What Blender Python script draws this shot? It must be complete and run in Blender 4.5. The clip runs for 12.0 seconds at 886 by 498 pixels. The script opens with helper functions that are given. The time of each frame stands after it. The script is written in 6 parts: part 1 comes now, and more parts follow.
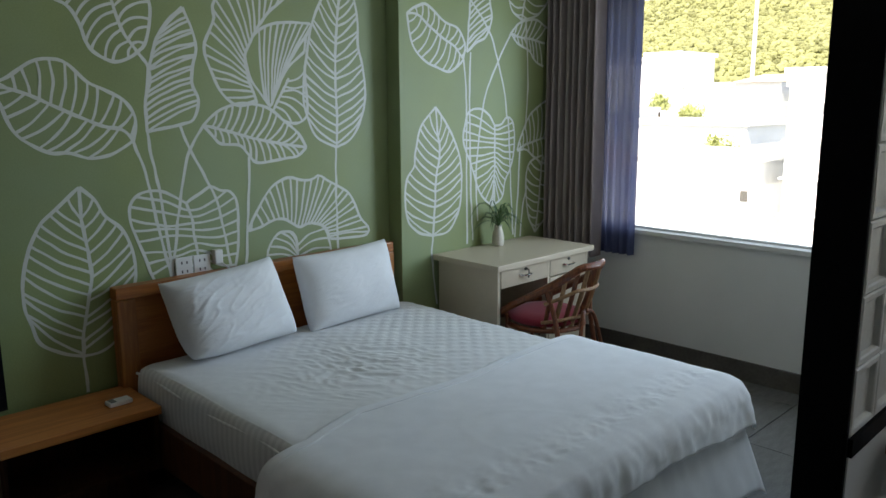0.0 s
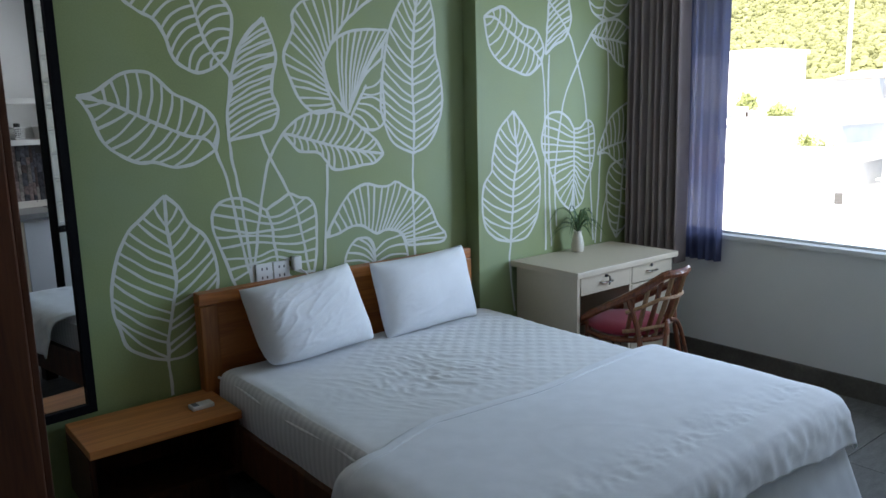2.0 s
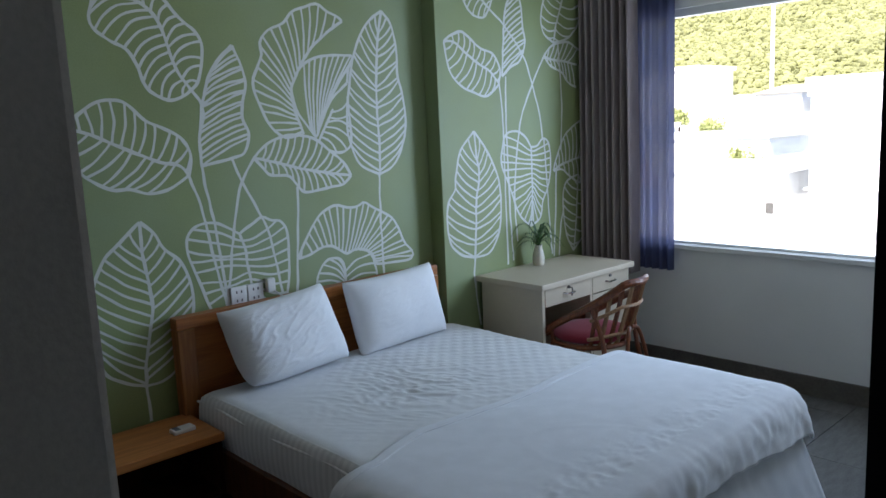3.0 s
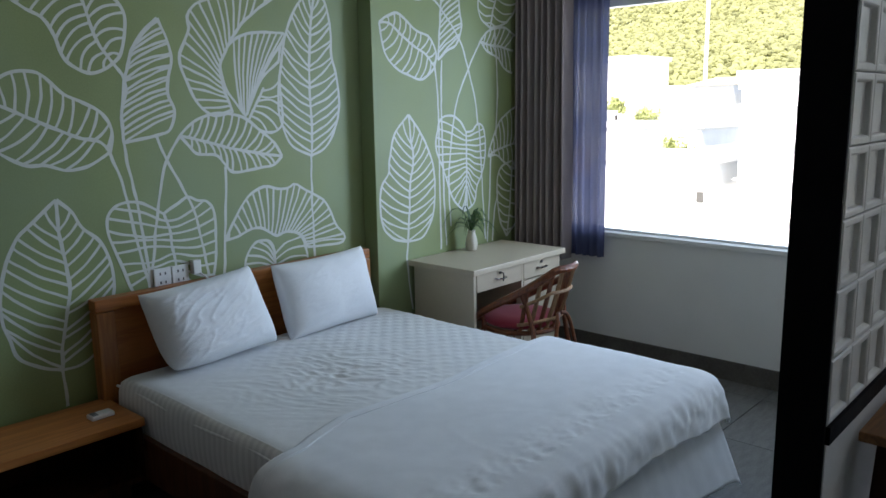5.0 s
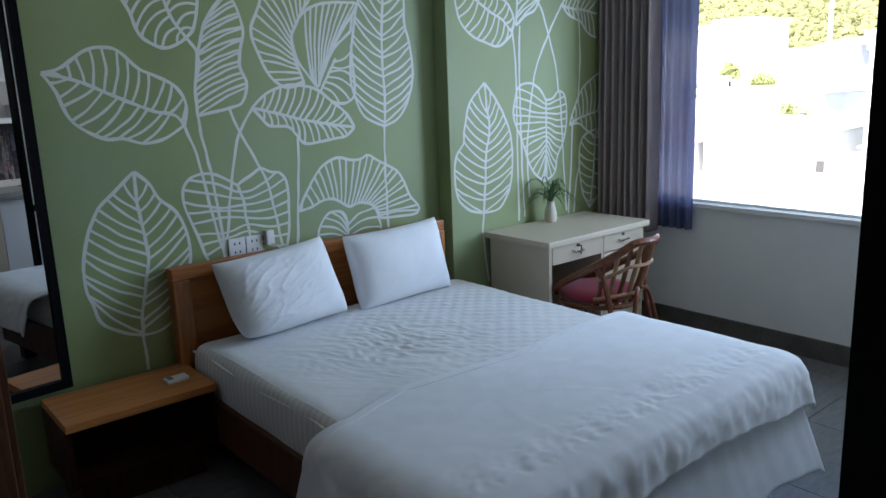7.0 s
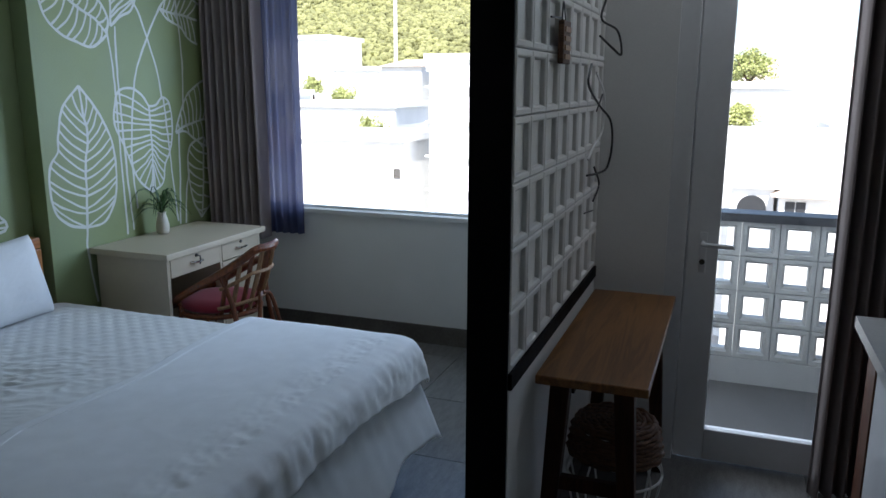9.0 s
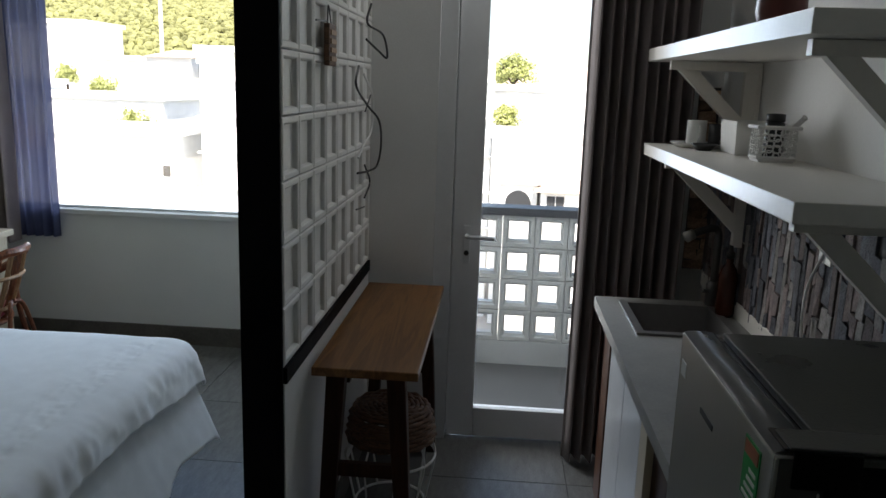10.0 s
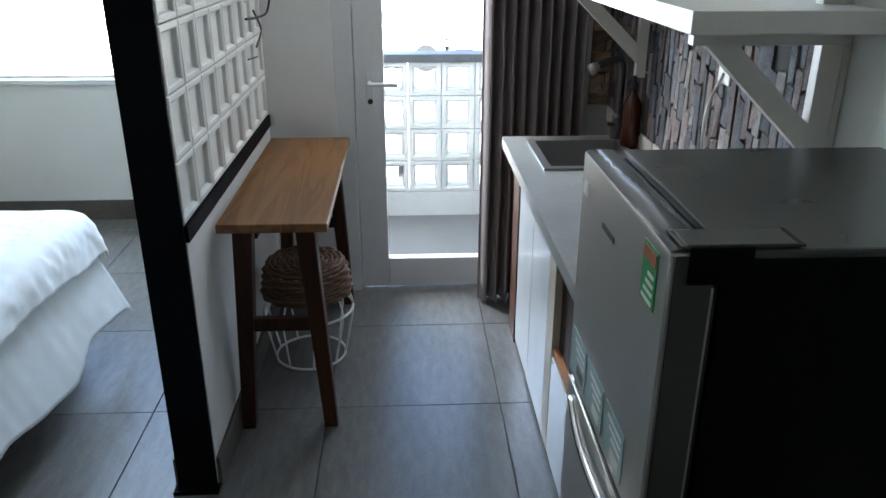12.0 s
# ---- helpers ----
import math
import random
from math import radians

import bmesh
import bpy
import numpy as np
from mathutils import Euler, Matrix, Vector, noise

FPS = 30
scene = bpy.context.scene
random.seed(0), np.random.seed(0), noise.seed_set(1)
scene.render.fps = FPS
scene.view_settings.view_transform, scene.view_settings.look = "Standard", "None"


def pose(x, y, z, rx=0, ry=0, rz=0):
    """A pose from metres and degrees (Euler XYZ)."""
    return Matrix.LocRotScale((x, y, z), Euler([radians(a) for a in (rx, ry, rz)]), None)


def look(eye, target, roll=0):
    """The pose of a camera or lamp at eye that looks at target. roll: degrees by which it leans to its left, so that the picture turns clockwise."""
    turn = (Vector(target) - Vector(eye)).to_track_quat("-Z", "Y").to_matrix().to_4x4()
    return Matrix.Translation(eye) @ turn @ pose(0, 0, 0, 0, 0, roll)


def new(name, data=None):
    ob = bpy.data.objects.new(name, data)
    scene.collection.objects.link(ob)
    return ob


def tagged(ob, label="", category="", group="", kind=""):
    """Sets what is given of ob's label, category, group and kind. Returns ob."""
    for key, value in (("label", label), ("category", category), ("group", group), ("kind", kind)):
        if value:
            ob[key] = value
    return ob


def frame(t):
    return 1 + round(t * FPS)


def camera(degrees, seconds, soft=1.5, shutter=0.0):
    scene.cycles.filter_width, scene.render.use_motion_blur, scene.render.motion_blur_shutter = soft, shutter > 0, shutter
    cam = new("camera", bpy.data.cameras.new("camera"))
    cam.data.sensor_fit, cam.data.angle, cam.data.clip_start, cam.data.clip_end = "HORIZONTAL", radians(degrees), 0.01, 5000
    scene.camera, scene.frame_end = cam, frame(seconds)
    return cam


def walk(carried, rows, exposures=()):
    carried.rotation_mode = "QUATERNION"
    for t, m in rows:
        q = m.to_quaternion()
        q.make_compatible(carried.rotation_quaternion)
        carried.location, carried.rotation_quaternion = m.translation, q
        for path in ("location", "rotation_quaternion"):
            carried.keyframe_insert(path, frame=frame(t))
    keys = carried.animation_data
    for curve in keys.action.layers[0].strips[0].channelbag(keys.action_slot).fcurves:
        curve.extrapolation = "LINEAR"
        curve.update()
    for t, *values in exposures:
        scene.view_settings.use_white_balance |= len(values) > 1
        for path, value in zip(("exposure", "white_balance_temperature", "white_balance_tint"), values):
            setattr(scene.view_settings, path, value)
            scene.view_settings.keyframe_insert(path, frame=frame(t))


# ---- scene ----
cam = camera(59.8, 12.0)
PATH = [
    (0, (3.234, 0.779, 1.595), (1.838, 2.16, 1.219), -0.3),
    (0.5, (3.245, 0.825, 1.592), (1.79, 2.145, 1.217), 0.1),
    (1, (3.234, 0.834, 1.606), (1.714, 2.08, 1.238), -1.1),
    (1.5, (3.208, 0.808, 1.615), (1.65, 2.014, 1.273), -1.3),
    (2, (3.201, 0.819, 1.595), (1.667, 2.05, 1.233), -1.4),
    (2.5, (3.199, 0.784, 1.613), (1.692, 2.045, 1.239), -2.0),
    (3, (3.202, 0.653, 1.602), (1.758, 2.0, 1.287), -2.6),
    (3.5, (3.191, 0.574, 1.625), (1.81, 1.984, 1.303), -3.5),
    (3.7, (3.186, 0.563, 1.627), (1.839, 2.008, 1.313), -3.6),
    (5.3, (3.233, 0.748, 1.604), (1.885, 2.175, 1.22), -0.0),
    (5.5, (3.248, 0.788, 1.616), (1.818, 2.131, 1.227), -0.0),
    (6, (3.258, 0.829, 1.585), (1.748, 2.085, 1.208), -1.6),
    (6.5, (3.276, 0.829, 1.586), (1.746, 2.049, 1.172), -1.7),
    (6.7, (3.278, 0.836, 1.59), (1.753, 2.059, 1.167), -1.9),
    (8.3, (3.275, 0.857, 1.587), (2.159, 2.458, 1.149), -0.0),
    (8.5, (3.266, 0.831, 1.582), (2.267, 2.509, 1.149), 0.9),
    (9, (3.219, 0.738, 1.582), (2.538, 2.571, 1.162), 0.2),
    (9.5, (3.227, 0.691, 1.586), (2.935, 2.62, 1.148), 0.9),
    (10, (3.265, 0.665, 1.595), (3.132, 2.616, 1.178), 2.0),
    (10.5, (3.283, 0.677, 1.595), (3.213, 2.633, 1.182), 1.1),
    (11, (3.293, 0.676, 1.559), (3.335, 2.594, 0.992), 0.8),
    (11.5, (3.297, 0.683, 1.537), (3.386, 2.542, 0.804), 0.3),
    (12, (3.293, 0.698, 1.534), (3.383, 2.548, 0.777), 0.1),
]
EXPOSURES = [(0, 1.34, 6750, 8), (1.2, 1.54, 6350, 9), (2.0, 1.56, 6100, 12), (2.6, 1.53, 5950, 13), (3.1, 1.42, 6050, 13), (3.7, 1.42, 6050, 13), (5.3, 1.44, 6250, 11), (6.7, 1.62, 6000, 12), (8.3, 1.20, 5700, 12),
             (9.0, 1.05, 5900, 11), (9.5, 1.16, 6300, 10), (10.0, 1.25, 6550, 10), (10.5, 1.34, 6600, 10), (11.0, 2.15, 6350, 9), (11.5, 2.85, 6150, 8), (12, 3.0, 6150, 8)]
walk(cam, [(t, look(eye, target, roll)) for t, eye, target, roll in PATH], EXPOSURES)

# ---- world and light ----
world = bpy.data.worlds.new("sky")
scene.world = world
world.use_nodes = True
wn = world.node_tree
sky = wn.nodes.new("ShaderNodeTexSky")
sky.sky_type, sky.sun_disc = "NISHITA", False
sky.sun_elevation, sky.sun_rotation = radians(48), radians(160)
sky.air_density, sky.dust_density = 1.0, 1.5
wn.nodes["Background"].inputs[1].default_value = 0.15
wn.links.new(sky.outputs[0], wn.nodes["Background"].inputs[0])
sun = new("sun", bpy.data.lights.new("sun", "SUN"))
sun.data.energy, sun.data.angle, sun.data.color = 5.0, radians(0.5), (1.0, 0.95, 0.86)
sun.matrix_world = look((3, -12, 16), (0, 0, 0))


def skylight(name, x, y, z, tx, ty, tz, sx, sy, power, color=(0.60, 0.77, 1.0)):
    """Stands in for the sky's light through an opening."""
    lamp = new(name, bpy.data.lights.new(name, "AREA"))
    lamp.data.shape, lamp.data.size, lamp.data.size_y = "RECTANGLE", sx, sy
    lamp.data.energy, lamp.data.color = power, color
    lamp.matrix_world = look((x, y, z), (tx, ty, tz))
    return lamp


skylight("window_skylight", 1.4, 5.8, 2.8, 1.2, 2.4, 0.7, 2.2, 0.8, 10)
skylight("window_side_skylight", 2.62, 6.25, 1.7, 0.3, 2.3, 1.15, 0.9, 1.8, 31)
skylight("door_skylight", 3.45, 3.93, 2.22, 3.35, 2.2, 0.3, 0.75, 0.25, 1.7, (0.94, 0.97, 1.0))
skylight("door_side_skylight", 2.88, 4.62, 1.45, 4.0, 2.3, 1.0, 0.30, 2.0, 8.5, (0.94, 0.97, 1.0))

# light thrown up from the sunlit ground and roofs outside
skylight("window_ground_light", 1.45, 5.35, 0.75, 1.75, 1.6, 2.75, 2.0, 0.7, 11, (0.93, 0.97, 1.0))


# ---- materials ----
def mat(name, color, rough=0.6, metal=0.0, vary=0.12, scale=6.0, fine=60.0, bump=0.15, dist=0.002, coords="Object", stretch=(1, 1, 1), rand=0.0, sheen=0.08):
    """A painted or natural surface: two scales of colour variation, fine relief, optional shade from piece to piece."""
    m = bpy.data.materials.new(name)
    m.use_nodes = True
    nt = m.node_tree
    n, l = nt.nodes, nt.links
    b = n["Principled BSDF"]
    b.inputs["Roughness"].default_value, b.inputs["Metallic"].default_value = rough, metal
    tc, mp = n.new("ShaderNodeTexCoord"), n.new("ShaderNodeMapping")
    mp.inputs["Scale"].default_value = stretch
    l.new(tc.outputs[coords], mp.inputs[0])
    big, small = n.new("ShaderNodeTexNoise"), n.new("ShaderNodeTexNoise")
    for t, s, d in ((big, scale, 5), (small, fine, 3)):
        t.inputs["Scale"].default_value, t.inputs["Detail"].default_value = s, d
        l.new(mp.outputs[0], t.inputs["Vector"])
    mix = n.new("ShaderNodeMix")
    mix.data_type = "FLOAT"
    mix.inputs[0].default_value = 0.4
    l.new(big.outputs["Fac"], mix.inputs[2])
    l.new(small.outputs["Fac"], mix.inputs[3])
    ramp = n.new("ShaderNodeValToRGB")
    lo, hi = [max(c * (1 - vary), 0) for c in color], [min(c * (1 + vary), 1) for c in color]
    ramp.color_ramp.elements[0].position, ramp.color_ramp.elements[0].color = 0.3, (*lo, 1)
    ramp.color_ramp.elements[1].position, ramp.color_ramp.elements[1].color = 0.7, (*hi, 1)
    l.new(mix.outputs[0], ramp.inputs[0])
    out = ramp.outputs[0]
    if rand:
        oi, hsv, mr = n.new("ShaderNodeObjectInfo"), n.new("ShaderNodeHueSaturation"), n.new("ShaderNodeMapRange")
        mr.inputs[3].default_value, mr.inputs[4].default_value = 1 - rand, 1 + rand
        l.new(oi.outputs["Random"], mr.inputs[0])
        l.new(mr.outputs[0], hsv.inputs["Value"])
        l.new(out, hsv.inputs["Color"])
        out = hsv.outputs[0]
    l.new(out, b.inputs["Base Color"])
    rr = n.new("ShaderNodeMapRange")
    rr.inputs[3].default_value, rr.inputs[4].default_value = max(rough - sheen, 0.02), min(rough + sheen, 1)
    l.new(big.outputs["Fac"], rr.inputs[0])
    l.new(rr.outputs[0], b.inputs["Roughness"])
    bp = n.new("ShaderNodeBump")
    bp.inputs["Strength"].default_value, bp.inputs["Distance"].default_value = bump, dist
    l.new(small.outputs["Fac"], bp.inputs["Height"])
    l.new(bp.outputs[0], b.inputs["Normal"])
    return m


def wood(name, dark, light, axis, rough=0.4, rings=9.0):
    """Grain along one axis."""
    m = bpy.data.materials.new(name)
    m.use_nodes = True
    n, l = m.node_tree.nodes, m.node_tree.links
    b = n["Principled BSDF"]
    tc, mp = n.new("ShaderNodeTexCoord"), n.new("ShaderNodeMapping")
    mp.inputs["Scale"].default_value = [0.06 if i == axis else 1.0 for i in range(3)]
    l.new(tc.outputs["Object"], mp.inputs[0])
    warp, grain = n.new("ShaderNodeTexNoise"), n.new("ShaderNodeTexNoise")
    warp.inputs["Scale"].default_value, warp.inputs["Detail"].default_value, warp.inputs["Distortion"].default_value = rings, 4, 1.5
    grain.inputs["Scale"].default_value, grain.inputs["Detail"].default_value = 170, 4
    for t in (warp, grain):
        l.new(mp.outputs[0], t.inputs["Vector"])
    sine = n.new("ShaderNodeMath")
    sine.operation = "MULTIPLY"
    sine.inputs[1].default_value = 30
    l.new(warp.outputs["Fac"], sine.inputs[0])
    sn = n.new("ShaderNodeMath")
    sn.operation = "SINE"
    l.new(sine.outputs[0], sn.inputs[0])
    mr = n.new("ShaderNodeMapRange")
    mr.inputs[1].default_value = -1
    l.new(sn.outputs[0], mr.inputs[0])
    mix = n.new("ShaderNodeMix")
    mix.data_type = "FLOAT"
    mix.inputs[0].default_value = 0.66
    l.new(mr.outputs[0], mix.inputs[2])
    l.new(grain.outputs["Fac"], mix.inputs[3])
    ramp = n.new("ShaderNodeValToRGB")
    ramp.color_ramp.elements[0].position, ramp.color_ramp.elements[0].color = 0.2, (*dark, 1)
    ramp.color_ramp.elements[1].position, ramp.color_ramp.elements[1].color = 0.85, (*light, 1)
    l.new(mix.outputs[0], ramp.inputs[0])
    l.new(ramp.outputs[0], b.inputs["Base Color"])
    b.inputs["Roughness"].default_value = rough
    bp = n.new("ShaderNodeBump")
    bp.inputs["Strength"].default_value, bp.inputs["Distance"].default_value = 0.2, 0.001
    l.new(grain.outputs["Fac"], bp.inputs["Height"])
    l.new(bp.outputs[0], b.inputs["Normal"])
    return m


def fabric(name, color, weave=700.0, stripe=0.0, axis=0, rough=0.9, bump=0.3, crumple=9.0, vary=0.06):
    """Woven cloth: weave, soft crumples, and satin stripes where stripe (metres) is given."""
    m = mat(name, color, rough, 0, vary, crumple, weave, bump, 0.001)
    n, l = m.node_tree.nodes, m.node_tree.links
    b = n["Principled BSDF"]
    b.inputs["Sheen Weight"].default_value = 0.15
    if stripe:
        tc, sep = n.new("ShaderNodeTexCoord"), n.new("ShaderNodeSeparateXYZ")
        l.new(tc.outputs["Object"], sep.inputs[0])
        mu, si, th = n.new("ShaderNodeMath"), n.new("ShaderNodeMath"), n.new("ShaderNodeMath")
        mu.operation, si.operation, th.operation = "MULTIPLY", "SINE", "GREATER_THAN"
        mu.inputs[1].default_value, th.inputs[1].default_value = 2 * math.pi / stripe, 0
        l.new(sep.outputs[axis], mu.inputs[0])
        l.new(mu.outputs[0], si.inputs[0])
        l.new(si.outputs[0], th.inputs[0])
        mr = n.new("ShaderNodeMapRange")
        mr.inputs[3].default_value, mr.inputs[4].default_value = 0.92, 0.42
        l.new(th.outputs[0], mr.inputs[0])
        l.new(mr.outputs[0], b.inputs["Roughness"])
        hsv, mv = n.new("ShaderNodeHueSaturation"), n.new("ShaderNodeMapRange")
        mv.inputs[3].default_value, mv.inputs[4].default_value = 0.90, 1.0
        l.new(th.outputs[0], mv.inputs[0])
        l.new(mv.outputs[0], hsv.inputs["Value"])
        src = b.inputs["Base Color"].links[0].from_socket
        l.new(src, hsv.inputs["Color"])
        l.new(hsv.outputs[0], b.inputs["Base Color"])
    return m


def glass(name, tint=(1, 1, 1), rough=0.0):
    """A thin pane: mostly clear, with a reflection."""
    m = bpy.data.materials.new(name)
    m.use_nodes = True
    n, l = m.node_tree.nodes, m.node_tree.links
    n.remove(n["Principled BSDF"])
    tr, gl, mx, fr = n.new("ShaderNodeBsdfTransparent"), n.new("ShaderNodeBsdfGlossy"), n.new("ShaderNodeMixShader"), n.new("ShaderNodeFresnel")
    tr.inputs[0].default_value = (*tint, 1)
    gl.inputs["Roughness"].default_value = rough
    fr.inputs[0].default_value = 1.45
    l.new(fr.outputs[0], mx.inputs[0])
    l.new(tr.outputs[0], mx.inputs[1])
    l.new(gl.outputs[0], mx.inputs[2])
    l.new(mx.outputs[0], n["Material Output"].inputs[0])
    return m


def sheer_cloth(name, color, clear):
    m = bpy.data.materials.new(name)
    m.use_nodes = True
    n, l = m.node_tree.nodes, m.node_tree.links
    n.remove(n["Principled BSDF"])
    tr, df, tl = n.new("ShaderNodeBsdfTransparent"), n.new("ShaderNodeBsdfDiffuse"), n.new("ShaderNodeBsdfTranslucent")
    m1, m2 = n.new("ShaderNodeMixShader"), n.new("ShaderNodeMixShader")
    tc, no, mr = n.new("ShaderNodeTexCoord"), n.new("ShaderNodeTexNoise"), n.new("ShaderNodeMapRange")
    no.inputs["Scale"].default_value = 90
    l.new(tc.outputs["Object"], no.inputs["Vector"])
    mr.inputs[3].default_value, mr.inputs[4].default_value = clear * 0.4, clear * 1.6
    l.new(no.outputs["Fac"], mr.inputs[0])
    df.inputs[0].default_value = tl.inputs[0].default_value = (*color, 1)
    m1.inputs[0].default_value = 0.45
    l.new(df.outputs[0], m1.inputs[1])
    l.new(tl.outputs[0], m1.inputs[2])
    l.new(mr.outputs[0], m2.inputs[0])
    l.new(m1.outputs[0], m2.inputs[1])
    l.new(tr.outputs[0], m2.inputs[2])
    l.new(m2.outputs[0], n["Material Output"].inputs[0])
    return m


M_GREEN = mat("green_wall_paint", (0.232, 0.282, 0.108), 0.55, vary=0.16, scale=1.8, fine=160, bump=0.2)
_n, _l = M_GREEN.node_tree.nodes, M_GREEN.node_tree.links
_c, _t, _k, _m = _n.new("ShaderNodeTexCoord"), _n.new("ShaderNodeTexNoise"), _n.new("ShaderNodeMapRange"), _n.new("ShaderNodeMix")
_t.inputs["Scale"].default_value, _t.inputs["Detail"].default_value = 1.3, 4
_k.inputs[1].default_value, _k.inputs[2].default_value, _k.inputs[4].default_value = 0.46, 0.72, 0.5
_m.data_type = "RGBA"
_m.inputs[7].default_value = (0.255, 0.318, 0.205, 1)
_l.new(_c.outputs["Object"], _t.inputs["Vector"])
_l.new(_t.outputs["Fac"], _k.inputs[0])
_l.new(_k.outputs[0], _m.inputs[0])
_l.new(_n["Principled BSDF"].inputs["Base Color"].links[0].from_socket, _m.inputs[6])
_l.new(_m.outputs[2], _n["Principled BSDF"].inputs["Base Color"])
M_MURAL = mat("white_mural_paint", (0.60, 0.615, 0.56), 0.5, vary=0.08, scale=14, fine=200, bump=0.2)
M_WHITE = mat("white_wall_paint", (0.78, 0.78, 0.76), 0.6, vary=0.05, scale=3, fine=160, bump=0.2)
M_GREYWALL = mat("grey_wall_paint", (0.41, 0.385, 0.35), 0.7, vary=0.14, scale=7, fine=200, bump=0.2)
M_CEIL = mat("ceiling_paint", (0.84, 0.84, 0.82), 0.7, vary=0.03)
M_TILE = mat("slate_grey_tile", (0.145, 0.143, 0.138), 0.27, vary=0.24, scale=16, fine=90, bump=0.03, coords="Object", stretch=(2.2, 0.6, 1), rand=0.06, sheen=0.008)
M_GROUT = mat("dark_grout", (0.07, 0.07, 0.07), 0.85)
M_BASE = mat("grey_skirting_tile", (0.105, 0.095, 0.082), 0.5, vary=0.35, scale=9, fine=60)
M_BLACK = mat("black_painted_steel", (0.004, 0.004, 0.005), 0.5, vary=0.2, scale=20)
M_BLOCK = mat("white_glazed_block", (0.74, 0.73, 0.69), 0.4, vary=0.07, scale=12, fine=90, bump=0.2, rand=0.04)
M_ALU = mat("white_aluminium", (0.72, 0.73, 0.73), 0.35, vary=0.04, scale=8)
M_WOODTOP = wood("brown_wood_tabletop", (0.115, 0.046, 0.011), (0.265, 0.122, 0.034), 1, 0.33)
# bar table's dark wood; also near-black shade for nightstand, niche, desk and bed underside
M_DARKWOODSHADE = wood("dark_wood_and_shade", (0.022, 0.008, 0.004), (0.060, 0.022, 0.009), 2, 0.45)
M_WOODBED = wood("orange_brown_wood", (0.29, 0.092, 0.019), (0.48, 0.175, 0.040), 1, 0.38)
M_WOODBEDV = wood("orange_brown_wood_upright", (0.28, 0.10, 0.023), (0.47, 0.19, 0.050), 2, 0.38)
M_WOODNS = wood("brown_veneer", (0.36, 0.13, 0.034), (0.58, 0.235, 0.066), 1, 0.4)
# cabinet and counter end wood; on the bed's side rails it carries shade
M_WARDROBE = wood("red_brown_wood_rail_shade", (0.060, 0.020, 0.008), (0.130, 0.046, 0.017), 2, 0.45)
M_DESK = mat("cream_laminate", (0.54, 0.465, 0.345), 0.4, vary=0.04, scale=5)
M_SHELF = mat("white_laminate", (0.74, 0.705, 0.64), 0.35, vary=0.05, scale=5, bump=0.08)
M_CAB = mat("white_cabinet_door", (0.70, 0.71, 0.71), 0.22, vary=0.03, scale=4, bump=0.03)
M_COUNTER = mat("grey_stone_counter", (0.31, 0.305, 0.285), 0.4, vary=0.15, scale=14, fine=140, bump=0.08)
M_STEEL = mat("brushed_grey_steel", (0.46, 0.44, 0.405), 0.40, 0.85, vary=0.06, scale=5, fine=240, bump=0.04, stretch=(1, 1, 0.05))
M_FRBLACK = mat("black_appliance_plastic", (0.003, 0.003, 0.003), 0.4, vary=0.2, scale=8, fine=260, bump=0.12)
M_FRTOP = mat("dusty_black_top", (0.055, 0.053, 0.045), 0.30, vary=0.35, scale=7, fine=220, bump=0.15)
M_CHROME = mat("chrome", (0.75, 0.75, 0.76), 0.12, 1.0, vary=0.03, bump=0.0)
M_SINK = mat("brushed_sink_steel", (0.30, 0.29, 0.28), 0.34, 0.7, vary=0.1, scale=10)
M_DARKSTEEL = mat("dark_sink_steel", (0.13, 0.125, 0.12), 0.38, 0.8, vary=0.1, scale=10)
M_SHEET = fabric("white_striped_sheet", (0.84, 0.84, 0.83), stripe=0.036, axis=0)
M_DUVET = fabric("white_cotton_duvet", (0.80, 0.815, 0.84), crumple=14, bump=0.35)
M_PILLOW = fabric("white_pillow_cotton", (0.80, 0.81, 0.82))
M_CURTAIN = fabric("taupe_curtain_cloth", (0.30, 0.25, 0.242), weave=500, bump=0.3, vary=0.12)
M_SHEER = sheer_cloth("blue_grey_sheer", (0.10, 0.112, 0.20), 0.02)
M_RED = fabric("red_cushion_cloth", (0.23, 0.012, 0.026), weave=500)
M_RATTAN = wood("brown_rattan", (0.085, 0.024, 0.009), (0.24, 0.07, 0.02), 2, 0.35, rings=30)
M_RATTANLIGHT = wood("worn_pale_rattan", (0.24, 0.12, 0.05), (0.40, 0.24, 0.12), 2, 0.45, rings=30)
M_WICKER = wood("woven_wicker", (0.030, 0.012, 0.005), (0.20, 0.095, 0.042), 0, 0.6, rings=40)
M_WIRE = mat("white_wire", (0.74, 0.74, 0.72), 0.4)
M_PLASTIC = mat("white_plastic", (0.76, 0.76, 0.74), 0.35, vary=0.03, bump=0.02)
M_GREYPL = mat("grey_plastic", (0.16, 0.17, 0.18), 0.4)
M_BLACKPL = mat("black_plastic", (0.02, 0.02, 0.02), 0.4)
M_CERAMIC = mat("cream_ceramic", (0.62, 0.58, 0.48), 0.3, vary=0.08, scale=20)
M_LEAF = mat("plant_leaf", (0.04, 0.092, 0.022), 0.4, vary=0.4, scale=20)
M_AMBER = mat("brown_bottle_plastic", (0.075, 0.018, 0.008), 0.15, vary=0.1)
M_TERRA = mat("dark_red_pot", (0.13, 0.03, 0.022), 0.4, vary=0.15)
M_STONE = mat("slate_stone_strip", (0.085, 0.088, 0.104), 0.62, vary=0.75, scale=22, fine=120, bump=0.6, dist=0.005, rand=0.55)
M_STONEBR = mat("mauve_stone_strip", (0.145, 0.110, 0.104), 0.62, vary=0.6, scale=22, fine=120, bump=0.6, dist=0.005, rand=0.5)
